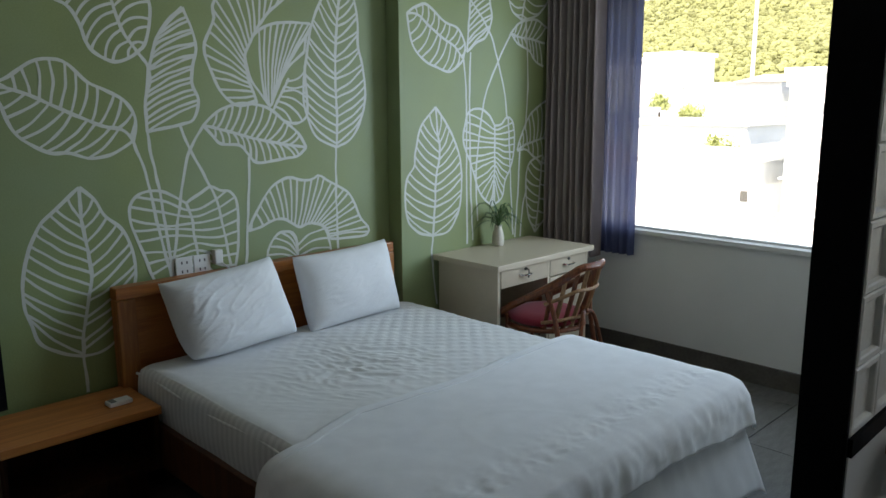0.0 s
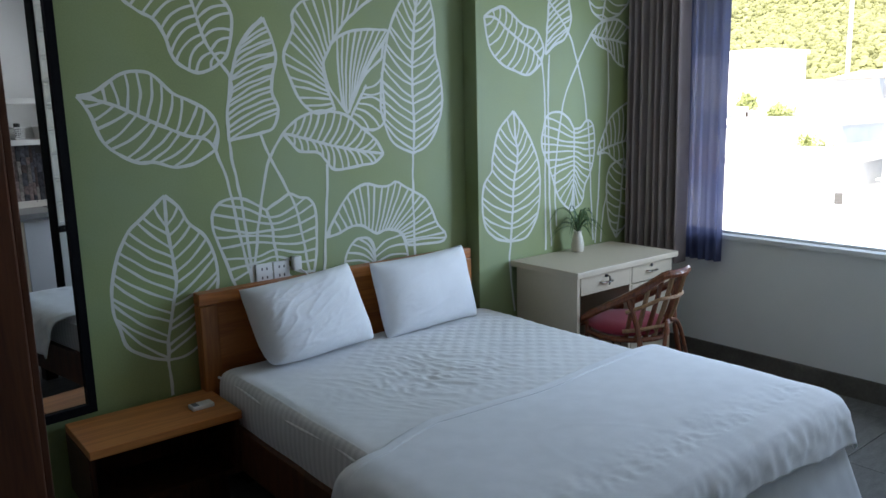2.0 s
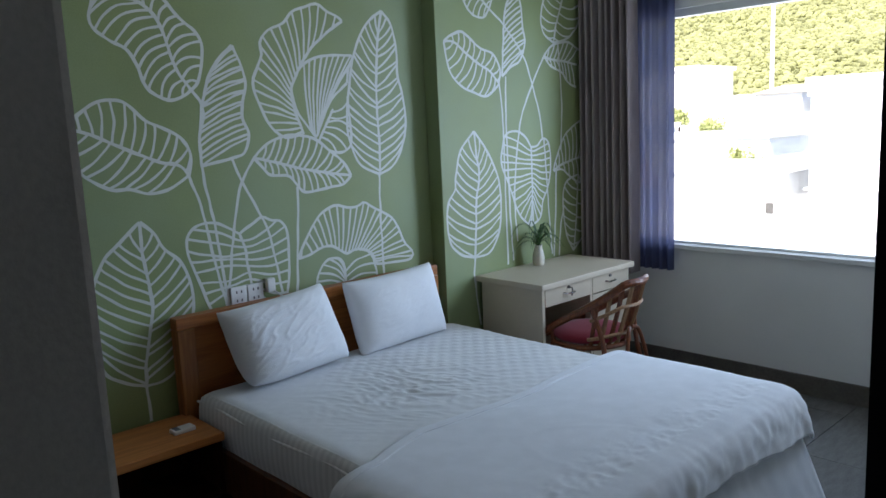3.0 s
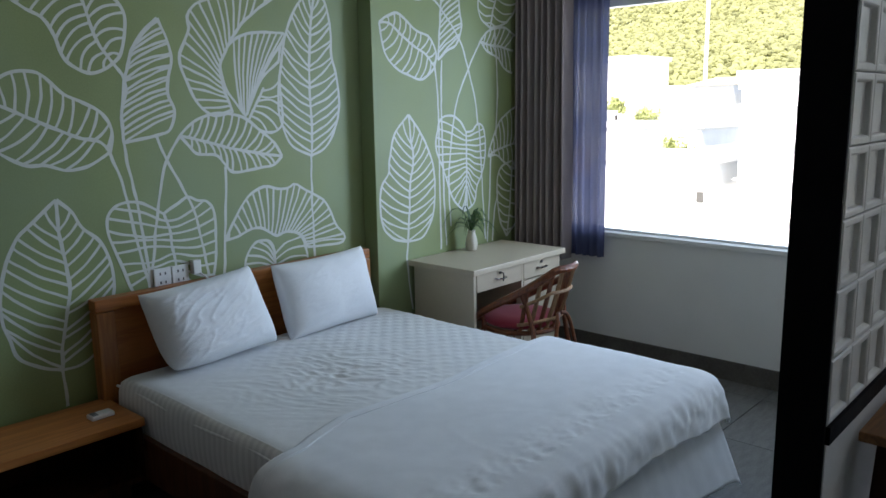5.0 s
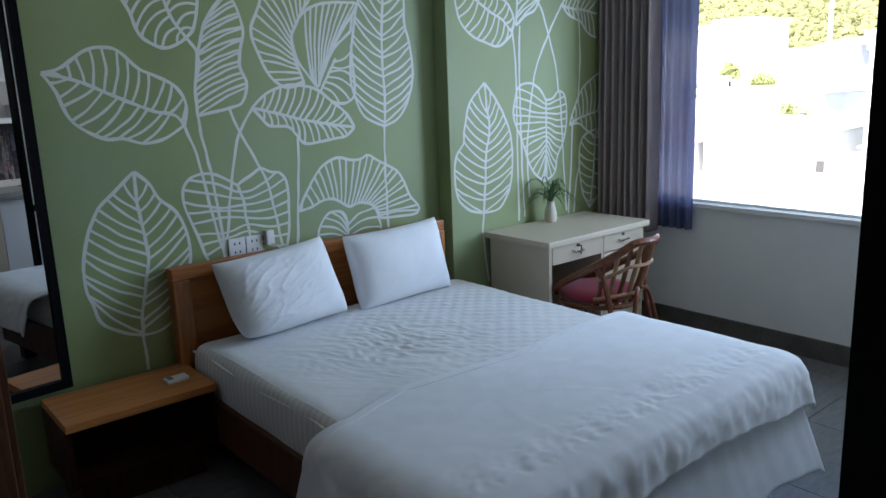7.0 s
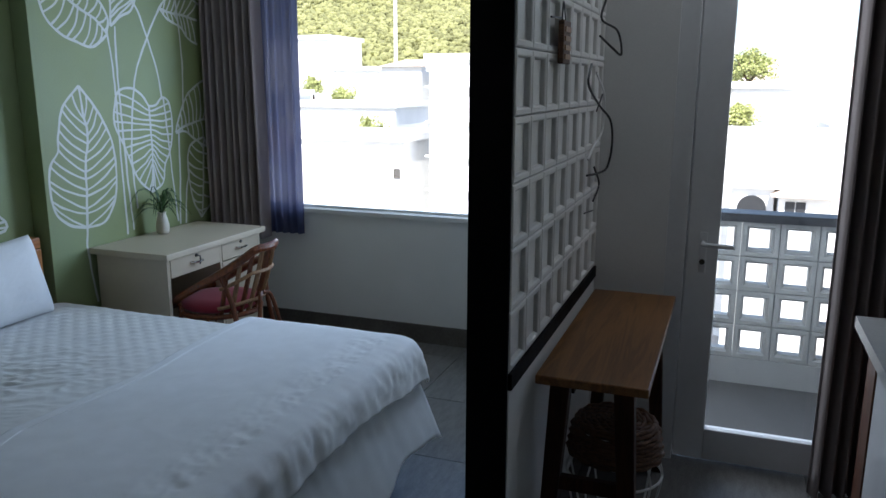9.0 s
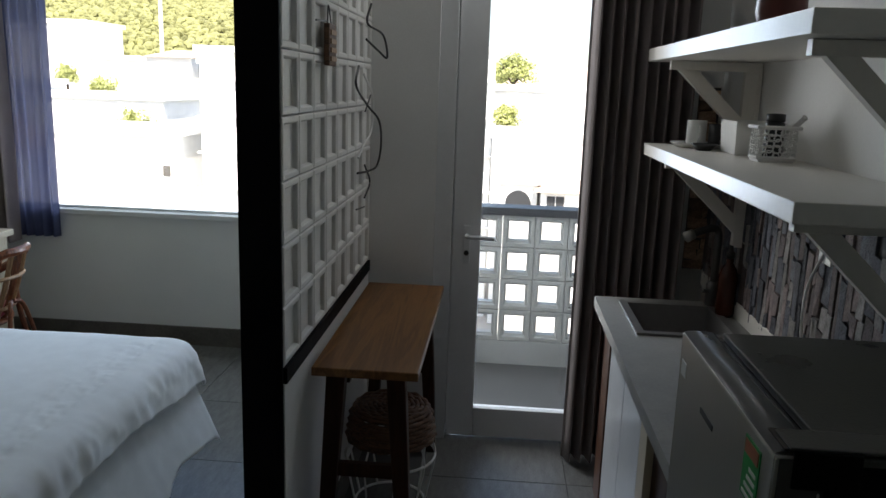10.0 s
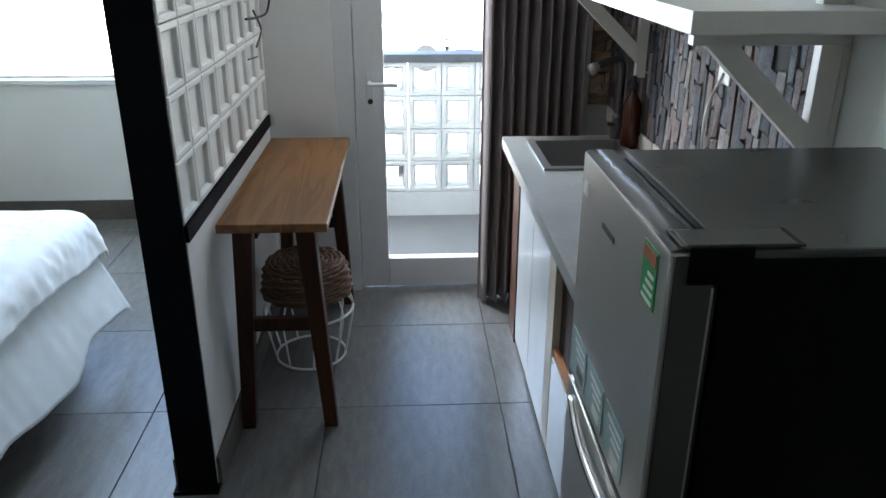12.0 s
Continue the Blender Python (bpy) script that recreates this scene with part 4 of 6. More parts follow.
def pillow(at, rx, ry, rz, wide, high, puff, label, seed, crease=0.06, sag=0.04):
    """A stuffed pillow with drawn-out corners and creases."""
    p = thing("pillow", at, label, "pillow", "bed pillows")
    p.matrix_basis = pose(*at, rx, ry, rz)
    bm = bmesh.new()
    n = 72
    for sgn in (1, -1):
        def f(u, v):
            a, b = 2 * u - 1, 2 * v - 1
            k = max(0, (1 - abs(a) ** 3.0) * (1 - abs(b) ** 3.0)) ** 0.45
            pin = 1 - 0.055 * (1 - abs(a) ** 2) * abs(b) ** 3
            pin2 = 1 - 0.055 * (1 - abs(b) ** 2) * abs(a) ** 3
            c = noise.noise((a * 1.6 + seed, b * 1.6, sgn)) * 0.10
            w1, w2 = a * 1.3 + b * 1.0 + seed, b * 4.2 - a * 3.2
            cr = max(0, 1 - abs(noise.noise((w1, w2, 2.0 * sgn))) * 7) * crease
            w3 = b * 7.5 - a * 2.0 + 1.4 * noise.noise((a * 2, b * 2, seed))
            cr += max(0, 1 - abs(noise.noise((a * 2.2 + seed, w3, 5.0 * sgn))) * 7) * crease * 0.6
            cr *= 0.35 + 0.65 * (1 - a) / 2
            low = 1 - sag * max(0, -a) ** 2 * max(0, -b) ** 2
            return (sgn * puff * k * (1 + c + cr), a * wide / 2 * pin2 * low, b * high / 2 * pin * low)
        sheet(bm, f, n, n)
    bmesh.ops.remove_doubles(bm, verts=bm.verts, dist=0.0004)
    bmesh.ops.transform(bm, matrix=p.matrix_basis, verts=bm.verts)
    part("case", smooth(bm), M_PILLOW, p)
    return p


pillow((0.225, 2.435, 0.695), 3, -25, 4, 0.575, 0.38, 0.118, "plump creased white pillow leaning askew on the headboard", 1.0, 0.05, 0.16)
pillow((0.20, 3.11, 0.690), 1, -16, 2, 0.60, 0.38, 0.095, "smooth white pillow leaning upright against the headboard", 9.0, 0.02)

# ---- night stand, remote, sockets, mirror, cabinet ----
ns = thing("nightstand", (0.19, 1.75, 0), "low brown veneered open box nightstand beside the bed", "nightstand")
part("top", boxes((0.035, 1.462, 0.375, 0.380, 2.045, 0.408), bevel=0.003), M_WOODNS, ns)
# box below the top: interior shade put into the colour as near-black wood
part("side_panel", boxes((0.04, 1.46, 0.14, 0.36, 1.482, 0.375)), M_DARKWOODSHADE, ns)
part("side_panel", boxes((0.04, 2.018, 0.14, 0.36, 2.04, 0.375)), M_DARKWOODSHADE, ns)
part("bottom_panel", boxes((0.04, 1.482, 0.14, 0.36, 2.018, 0.162)), M_DARKWOODSHADE, ns)
part("back_panel", boxes((0.04, 1.482, 0.162, 0.05, 2.018, 0.375)), M_DARKWOODSHADE, ns)
part("plinth", boxes((0.05, 1.50, 0, 0.30, 2.0, 0.14)), M_DARKWOODSHADE, ns)
rc = thing("remote_control", (0.235, 1.93, 0.40), "small white air-conditioner remote lying on the nightstand", "remote")
rc.matrix_basis = pose(0.235, 1.935, 0.408, 0, 0, 92)


def local(parent, bm):
    bmesh.ops.transform(bm, matrix=parent.matrix_basis, verts=bm.verts)
    return bm


part("case", local(rc, boxes((-0.046, -0.027, 0, 0.046, 0.027, 0.018), bevel=0.005)), M_PLASTIC, rc)
part("display", local(rc, boxes((-0.038, -0.020, 0.0175, -0.016, 0.020, 0.0195))), M_GREYPL, rc)
for i in range(2):
    sk = thing("wall_socket", (0.002, 2.334 + 0.086 * i, 0.872), "white double power socket plate on the green wall", "socket", "wall sockets")
    part("plate", boxes((0.001, 2.294 + 0.086 * i, 0.825, 0.012, 2.374 + 0.086 * i, 0.915), bevel=0.003), M_PLASTIC, sk)
    for dz in (0.85, 0.89):
        for dy in (-0.012, 0.012):
            part("slot", boxes((0.0115, 2.334 + 0.086 * i + dy - 0.003, dz - 0.006, 0.0128, 2.334 + 0.086 * i + dy + 0.003, dz + 0.006)), M_BLACKPL, sk)
ch = thing("plug_adapter", (0.02, 2.53, 0.9), "small white plug adapter with a short cable", "adapter")
part("case", boxes((0.001, 2.50, 0.865, 0.035, 2.54, 0.93), bevel=0.005), M_PLASTIC, ch)
part("cable", tube(bmesh.new(), curve([(0.03, 2.53, 0.87), (0.05, 2.56, 0.84), (0.035, 2.60, 0.80), (0.03, 2.62, 0.70)]), 0.004), M_PLASTIC, ch)
mi = thing("wall_mirror", (0.02, 1.588, 0.42), "tall mirror in a thin black frame on the green wall", "mirror")
part("glass", boxes((0.004, 1.035, 0.46, 0.014, 1.555, 2.30)), M_MIRROR, mi)
part("frame", boxes((0.002, 1.0, 0.425, 0.03, 1.035, 2.335), (0.002, 1.555, 0.425, 0.03, 1.588, 2.335), (0.002, 1.035, 0.425, 0.03, 1.555, 0.46), (0.002, 1.035, 2.30, 0.03, 1.555, 2.335)), M_BLACK, mi)
for ob in (ns, rc, ch, mi):
    ob.location.y -= 0.026
mi.rotation_euler.z = radians(5.5)
wd = thing("tall_cabinet", (1.2, 0.97, 0), "tall red-brown wooden cabinet against the bathroom wall", "cabinet")
part("body", boxes((0.75, 0.83, 0.05, 1.57, 1.09, 2.25), bevel=0.004), M_WARDROBE, wd)
part("plinth", boxes((0.78, 0.83, 0, 1.54, 1.07, 0.05)), M_DARKWOODSHADE, wd)
part("door", boxes((0.76, 1.09, 0.07, 1.155, 1.105, 2.23), bevel=0.003), M_WARDROBE, wd)
part("door", boxes((1.16, 1.09, 0.07, 1.56, 1.105, 2.23), bevel=0.003), M_WARDROBE, wd)

# ---- desk, vase, chair ----
dk = thing("desk", (0.36, 4.24, 0), "cream laminate writing desk with two locked drawers", "desk")
part("top", boxes((0.112, 3.805, 0.702, 0.61, 4.685, 0.735), bevel=0.004), M_DESK, dk)
part("side_panel", boxes((0.135, 3.83, 0, 0.585, 3.852, 0.702)), M_DESK, dk)
part("side_panel", boxes((0.135, 4.635, 0, 0.585, 4.657, 0.702)), M_DESK, dk)
part("divider", boxes((0.135, 4.265, 0, 0.585, 4.283, 0.702)), M_DESK, dk)
# dark sheet added behind the knee-hole to give its shade
part("back_panel", boxes((0.13, 3.852, 0.03, 0.145, 4.635, 0.702)), M_DARKWOODSHADE, dk, "dark board added as knee-hole shade")
d1 = part("drawer", boxes((0.16, 3.856, 0.60, 0.587, 4.262, 0.697), bevel=0.002), M_DESK, dk)
d2 = part("drawer", boxes((0.16, 4.286, 0.60, 0.587, 4.632, 0.697), bevel=0.002), M_DESK, dk)
part("cupboard_door", boxes((0.568, 4.286, 0.05, 0.587, 4.632, 0.592), bevel=0.002), M_DESK, dk)
for d, y in ((d1, 4.06), (d2, 4.46)):
    part("handle", tube(bmesh.new(), curve([(0.587, y - 0.045, 0.655), (0.607, y - 0.03, 0.652), (0.607, y + 0.03, 0.652), (0.587, y + 0.045, 0.655)], 5), 0.005), M_CHROME, d)
    lb = bmesh.new()
    tube(lb, [(0.586, y, 0.682), (0.593, y, 0.682)], 0.009, sides=12)
    part("lock", lb, M_DARKSTEEL, d)
kr = bmesh.new()
tube(kr, [(0.593, 4.06, 0.682), (0.612, 4.06, 0.682), (0.612, 4.062, 0.655), (0.608, 4.063, 0.635)], 0.004)
part("key", kr, M_DARKSTEEL, d1, "dark key hanging in the lock")
vs = thing("potted_spider_plant", (0.20, 4.27, 0.735), "small spider plant in a cream ceramic vase", "plant")
part("vase", smooth(lathe(bmesh.new(), [(0.030, 0.735), (0.036, 0.745), (0.038, 0.78), (0.030, 0.82), (0.022, 0.845), (0.025, 0.86), (0.020, 0.858), (0.017, 0.84)], 0.20, 4.27)), M_CERAMIC, vs)
rng = random.Random(4)
lf = bmesh.new()
for i in range(34):
    a, ln, up = rng.uniform(0, 6.28), rng.uniform(0.10, 0.22), rng.uniform(0.05, 0.15)
    pts = []
    for k in range(7):
        s = k / 6
        pts.append(Vector((max(0.20 + math.cos(a) * ln * s ** 1.2, 0.118), 4.27 + math.sin(a) * ln * s ** 1.2, 0.85 + up * math.sin(s * 2.6) * 1.2 - 0.05 * s * s)))
    sd = Vector((-math.sin(a), math.cos(a), 0.1))
    ring = [(lf.verts.new(p + sd * 0.0055 * math.sin(math.pi * (0.15 + 0.84 * k / 6))), lf.verts.new(p + Vector((0, 0, -0.0025))), lf.verts.new(p - sd * 0.0055 * math.sin(math.pi * (0.15 + 0.84 * k / 6)))) for k, p in enumerate(pts)]
    for q, s in zip(ring, ring[1:]):
        lf.faces.new((q[0], q[1], s[1], s[0]))
        lf.faces.new((q[1], q[2], s[2], s[1]))
part("leaves", lf, M_LEAF, vs, fix=False)
for ob in (dk, vs):
    ob.location.y -= 0.02


def rattan_chair(at, turn):
    """A rattan armchair: hoop back running into the arms, spindles, splayed legs, a red cushion. It looks along -x."""
    c = thing("rattan_chair", at, "brown rattan armchair with a red seat cushion at the desk", "chair")
    c.matrix_basis = pose(*at, 0, 0, turn)

    def P(name, bm, m, label=""):
        return part(name, local(c, bm), m, c, label)

    seat_z = 0.40
    ring = [(0.21 * math.cos(a), 0.21 * math.sin(a), seat_z) for a in np.linspace(0, 2 * math.pi, 33)]
    P("seat_frame", tube(bmesh.new(), ring, 0.014), M_RATTAN)
    P("cushion", smooth(lathe(bmesh.new(), [(0.10, seat_z + 0.012), (0.19, seat_z + 0.014), (0.215, seat_z + 0.035), (0.20, seat_z + 0.058), (0.12, seat_z + 0.07), (0.01, seat_z + 0.073)], 0, 0, 32)), M_RED, "red cloth seat cushion")

    def hoop(s, z_add=0.0, out=0.0):
        # s from -1 to 1 round from one arm's front to the other's
        a = s * radians(146)
        k = min(1.0, 1.22 * (1 - abs(s)))
        r = 0.235 + out
        return Vector((r * math.cos(a) * 1.12 + 0.05 * k, r * math.sin(a), 0.42 + 0.335 * k ** 1.05 + z_add))

    P("arm_hoop", tube(bmesh.new(), [hoop(s) for s in np.linspace(-1, 1, 41)], 0.017, flat=1.25), M_RATTAN)
    def back(s, q, out=0.0):
        # q from the seat (0) to the hoop (1)
        a, top = s * radians(146), hoop(s)
        low = Vector((0.20 * math.cos(a), 0.20 * math.sin(a), seat_z))
        p = low.lerp(top, q)
        return p + Vector((math.cos(a), math.sin(a), 0)) * out

    for q in (0.64, 0.20):
        P("back_band", tube(bmesh.new(), [back(s, q, 0.013) for s in np.linspace(-0.44, 0.44, 25)], 0.010), M_RATTANLIGHT, "pale wound rattan band")
    for k, s in enumerate(np.linspace(-0.40, 0.40, 9)):
        P("slat", tube(bmesh.new(), [back(s, q / 6, -0.004 + 0.008 * math.sin(math.pi * q / 6)) for q in range(7)], 0.012, sides=6, flat=0.5), M_RATTANLIGHT if k % 2 else M_RATTAN)
    for sy in (1, -1):
        P("rear_brace", tube(bmesh.new(), curve([(0.25, 0.01 * sy, 0.50), (0.275, 0.07 * sy, 0.44), (0.31, 0.20 * sy, 0.0)], 6), 0.011), M_RATTAN)
    for k, (sx, sy) in enumerate(((1, 1), (1, -1), (-1, 1), (-1, -1))):
        top = hoop(sy * (0.45 if sx > 0 else 0.98))
        P("leg", tube(bmesh.new(), curve([top, (0.16 * sx + 0.03, 0.17 * sy, seat_z), (0.235 * sx + 0.02, 0.215 * sy, 0.0)], 8), 0.014), M_RATTAN)
        P("brace", tube(bmesh.new(), curve([(0.19 * sx, 0.19 * sy, 0.12), (0.16 * sx, 0.10 * sy, 0.28), (0.15 * sx, 0.0, 0.33)], 6), 0.008), M_RATTAN)
    P("stretcher", tube(bmesh.new(), [(0.17 * math.cos(a), 0.17 * math.sin(a), 0.20) for a in np.linspace(0, 2 * math.pi, 25)], 0.009), M_RATTAN)
    return c


rattan_chair((0.70, 4.08, 0), 4)

# ---- curtains ----


def curtain(name, x0, y0, x1, y1, z0, z1, folds, depth, m, label, category="curtain", seed=0.0, thick=0.003):
    c = thing(name, ((x0 + x1) / 2, (y0 + y1) / 2, z0), label, category)
    d = Vector((x1 - x0, y1 - y0))
    nrm = Vector((-d.y, d.x)).normalized()

    def f(u, v):
        z = z0 + (z1 - z0) * v
        ph = folds * 2 * math.pi * u + 0.6 * noise.noise((u * 5, v * 1.3, seed))
        k = depth * (1 - 2 * abs(math.sin(ph / 2)) ** 1.5 + 0.18 * math.sin(2.3 * ph + 1)) * (0.85 + 0.3 * noise.noise((u * 3, v * 0.7, seed + 4))) * min(1, 0.25 + u * 12)
        p = Vector((x0, y0)) + d * (u + 0.012 * noise.noise((u * 6, v * 2, seed + 9))) + nrm * k
        return (p.x, p.y, z)

    part("cloth", smooth(sheet(bmesh.new(), f, folds * 14, 24, thick)), m, c)
    return c


curtain("bedroom_curtain", 0.116, 4.815, 0.495, 4.865, 0.62, 2.68, 8, 0.072, M_CURTAIN, "taupe curtain drawn back in the window corner, ending above the floor", seed=1)
curtain("sheer_curtain", 0.45, 4.925, 0.715, 4.935, 0.645, 2.68, 5, 0.02, M_SHEER, "short blue-grey sheer curtain beside the window", seed=3, thick=0.0)
rod = thing("curtain_rail", (1.3, 4.93, 2.69), "white curtain rail along the window wall", "curtain rail")
part("rail", boxes((0.12, 4.90, 2.68, 2.55, 4.955, 2.70)), M_ALU, rod)
curtain("door_curtain", 3.602, 3.815, 4.028, 3.85, 0.012, 2.68, 9, 0.055, M_CURTAIN, "heavy taupe curtain drawn back beside the balcony door", seed=7)
rod2 = thing("door_curtain_rail", (3.5, 3.84, 2.69), "white curtain rail over the balcony door", "curtain rail")
part("rail", boxes((2.75, 3.80, 2.68, 4.15, 3.87, 2.70)), M_ALU, rod2)

# ---- bar table and stool ----
bt = thing("bar_table", (2.89, 3.34, 0), "narrow brown wooden wall table on splayed legs", "table")
part("tabletop", boxes((2.732, 2.825, 0.722, 3.057, 3.865, 0.75), bevel=0.004), M_WOODTOP, bt)


def leg_bm(x0, y0, x1, y1, w0=0.029, w1=0.022, ztop=0.722):
    bm = bmesh.new()
    lo = [bm.verts.new((x1 + a * w1, y1 + b * w1, 0)) for a, b in ((-1, -1), (1, -1), (1, 1), (-1, 1))]
    hi = [bm.verts.new((x0 + a * w0, y0 + b * w0, ztop)) for a, b in ((-1, -1), (1, -1), (1, 1), (-1, 1))]
    for k in range(4):
        bm.faces.new((lo[k], lo[(k + 1) % 4], hi[(k + 1) % 4], hi[k]))
    bm.faces.new(lo[::-1])
    bm.faces.new(hi)
    bmesh.ops.bevel(bm, geom=list(bm.edges), offset=0.003, segments=1, affect="EDGES")
    return bm


for y, yf in ((2.885, 2.905), (3.79, 3.83)):
    part("leg", leg_bm(2.80, y, 2.752, yf), M_DARKWOODSHADE, bt)
    part("leg", leg_bm(2.985, y, 3.026, yf), M_DARKWOODSHADE, bt)
    part("cross_bar", boxes((2.79, yf - 0.028, 0.37, 2.99, yf - 0.002, 0.415), bevel=0.003), M_DARKWOODSHADE, bt)
part("apron", boxes((2.81, 2.93, 0.665, 2.83, 3.77, 0.722)), M_DARKWOODSHADE, bt)
part("apron", boxes((2.95, 2.93, 0.665, 2.97, 3.77, 0.722)), M_DARKWOODSHADE, bt)

st = thing("wire_stool", (2.93, 3.33, 0), "round stool with a woven wicker seat on a white wire base", "stool")
SX, SY = 2.905, 3.385
wk = bmesh.new()
for j in range(8):
    z = 0.285 + 0.0145 * j
    r = 0.164 - 0.0022 * j - (0.008 if j == 7 else 0)
    wk = bmesh.new()
    tube(wk, [((SX + (r + 0.004 * math.sin(14 * a + j * math.pi)) * math.cos(a)), SY + (r + 0.004 * math.sin(14 * a + j * math.pi)) * math.sin(a), z) for a in np.linspace(0, 2 * math.pi, 57)], 0.0095, sides=6)
    part("wicker_coil", smooth(wk), M_WICKER, st)

wt = bmesh.new()
for j in range(8):
    r = 0.012 + 0.0175 * j
    tube(wt, [(SX + r * math.cos(a), SY + r * math.sin(a), 0.398 + 0.004 * math.sin(12 * a + j * math.pi)) for a in np.linspace(0, 2 * math.pi, 41)], 0.0095, sides=6)
part("seat_top", smooth(wt), M_WICKER, st)
for z, r in ((0.005, 0.134), (0.275, 0.152), (0.205, 0.172)):
    part("ring", tube(bmesh.new(), [(SX + r * math.cos(a), SY + r * math.sin(a), z) for a in np.linspace(0, 2 * math.pi, 37)], 0.005, sides=6), M_WIRE, st)
for k in range(9):
    a = k * 2 * math.pi / 9
    part("wire", tube(bmesh.new(), curve([(SX + r * math.cos(a + w), SY + r * math.sin(a + w), z) for r, w, z in ((0.134, 0.0, 0.005), (0.153, 0.04, 0.10), (0.172, 0.08, 0.205), (0.152, 0.10, 0.278))], 4), 0.004, sides=6), M_WIRE, st)

# ---- kitchen counter ----
kc = thing("kitchen_counter", (3.93, 2.8, 0), "white kitchen base cabinet with dark wooden ends", "cabinet")
# solid box: its dark front stands in for the open niche's shaded depth
part("carcass", boxes((3.74, 2.07, 0.08, 4.155, 3.433, 0.62), (3.74, 2.07, 0.62, 3.755, 3.433, 0.775)), M_DARKWOODSHADE, kc)
part("plinth", boxes((3.76, 2.07, 0, 4.155, 3.433, 0.08)), M_DARKWOODSHADE, kc)
part("end_panel", boxes((3.712, 3.435, 0, 3.735, 3.575, 0.774), (3.735, 3.557, 0, 4.155, 3.575, 0.774)), M_WARDROBE, kc)
for y0, y1 in ((3.115, 3.43), (2.80, 3.11)):
    dr = part("door", boxes((3.717, y0, 0.02, 3.737, y1, 0.745), bevel=0.002), M_CAB, kc)
part("rail", boxes((3.72, 2.07, 0.747, 3.738, 3.433, 0.774)), M_ALU, kc)
part("end_post", boxes((3.717, 2.705, 0.02, 3.7395, 2.797, 0.745)), M_DESK, kc)
part("niche_board", boxes((3.722, 2.07, 0.36, 3.7395, 2.702, 0.385)), M_WOODNS, kc, "brown wooden board of the open niche")
part("panel", boxes((3.718, 2.07, 0.02, 3.7395, 2.702, 0.357)), M_CAB, kc)
wt_ = thing("worktop", (3.9, 2.8, 0.775), "grey stone worktop with a dropped-in sink", "worktop")
SK = (3.765, 3.14, 4.07, 3.49)
sb = bmesh.new()
rings = []
for z in (0.775, 0.815):
    rings.append([[sb.verts.new((x, y, z)) for x, y in ((a, b), (c, b), (c, d), (a, d))] for a, b, c, d in ((3.66, 2.06, 4.158, 3.585), SK)])
for k in range(4):
    n_ = (k + 1) % 4
    for o, i in rings:
        sb.faces.new((o[k], o[n_], i[n_], i[k]))
    for w_ in (0, 1):
        sb.faces.new((rings[0][w_][k], rings[0][w_][n_], rings[1][w_][n_], rings[1][w_][k]))
part("slab", sb, M_COUNTER, wt_)
part("upstand", boxes((4.13, 2.06, 0.815, 4.158, 3.86, 0.875), bevel=0.003), M_SHELF, wt_)
sk = thing("kitchen_sink", (3.92, 3.23, 0.815), "dark steel sink bowl set into the worktop", "sink")
part("rim", boxes((SK[0] - 0.022, SK[1] - 0.022, 0.815, SK[0] + 0.005, SK[3] + 0.022, 0.823), (SK[2] - 0.005, SK[1] - 0.022, 0.815, SK[2] + 0.022, SK[3] + 0.022, 0.823), (SK[0] + 0.005, SK[1] - 0.022, 0.815, SK[2] - 0.005, SK[1] + 0.005, 0.823), (SK[0] + 0.005, SK[3] - 0.005, 0.815, SK[2] - 0.005, SK[3] + 0.022, 0.823)), M_SINK, sk)
part("bowl", boxes((SK[0], SK[1], 0.64, SK[0] + 0.006, SK[3], 0.815), (SK[2] - 0.006, SK[1], 0.64, SK[2], SK[3], 0.815), (SK[0], SK[1], 0.64, SK[2], SK[1] + 0.006, 0.815), (SK[0], SK[3] - 0.006, 0.64, SK[2], SK[3], 0.815), (SK[0], SK[1], 0.63, SK[2], SK[3], 0.64)), M_SINK, sk)
tp = thing("kitchen_tap", (4.03, 3.46, 0.815), "tall dark steel kitchen tap beside the sink", "tap")
tx, ty = 4.085, 3.515
part("base", smooth(lathe(bmesh.new(), [(0.026, 0.815), (0.026, 0.90), (0.022, 0.91), (0.013, 0.915)], tx, ty, 16)), M_DARKSTEEL, tp)
part("spout", smooth(tube(bmesh.new(), curve([(tx, ty, 0.90), (tx, ty, 1.06), (tx - 0.002, ty, 1.095), (tx - 0.02, ty - 0.006, 1.115), (tx - 0.06, ty - 0.018, 1.108), (tx - 0.115, ty - 0.034, 1.088)], 6), 0.014, sides=10)), M_DARKSTEEL, tp)
part("spray_head", smooth(tube(bmesh.new(), [(tx - 0.10, ty - 0.03, 1.094), (tx - 0.128, ty - 0.038, 1.082)], 0.019, 0.021, sides=14)), M_STEEL, tp)
part("lever", tube(bmesh.new(), [(tx, ty, 0.87), (tx - 0.05, ty - 0.03, 0.885)], 0.008), M_DARKSTEEL, tp)
bo = thing("soap_bottle", (4.09, 3.30, 0.815), "brown plastic washing-up bottle beside the tap", "bottle")
part("body", smooth(lathe(bmesh.new(), [(0.030, 0.817), (0.034, 0.83), (0.034, 0.96), (0.026, 0.99), (0.013, 1.01), (0.013, 1.03)], 4.10, 3.40, 18)), M_AMBER, bo)
part("cap", smooth(lathe(bmesh.new(), [(0.016, 1.028), (0.016, 1.05), (0.008, 1.055), (0.008, 1.075)], 4.10, 3.40, 14)), M_BLACKPL, bo)

# ---- shelves ----


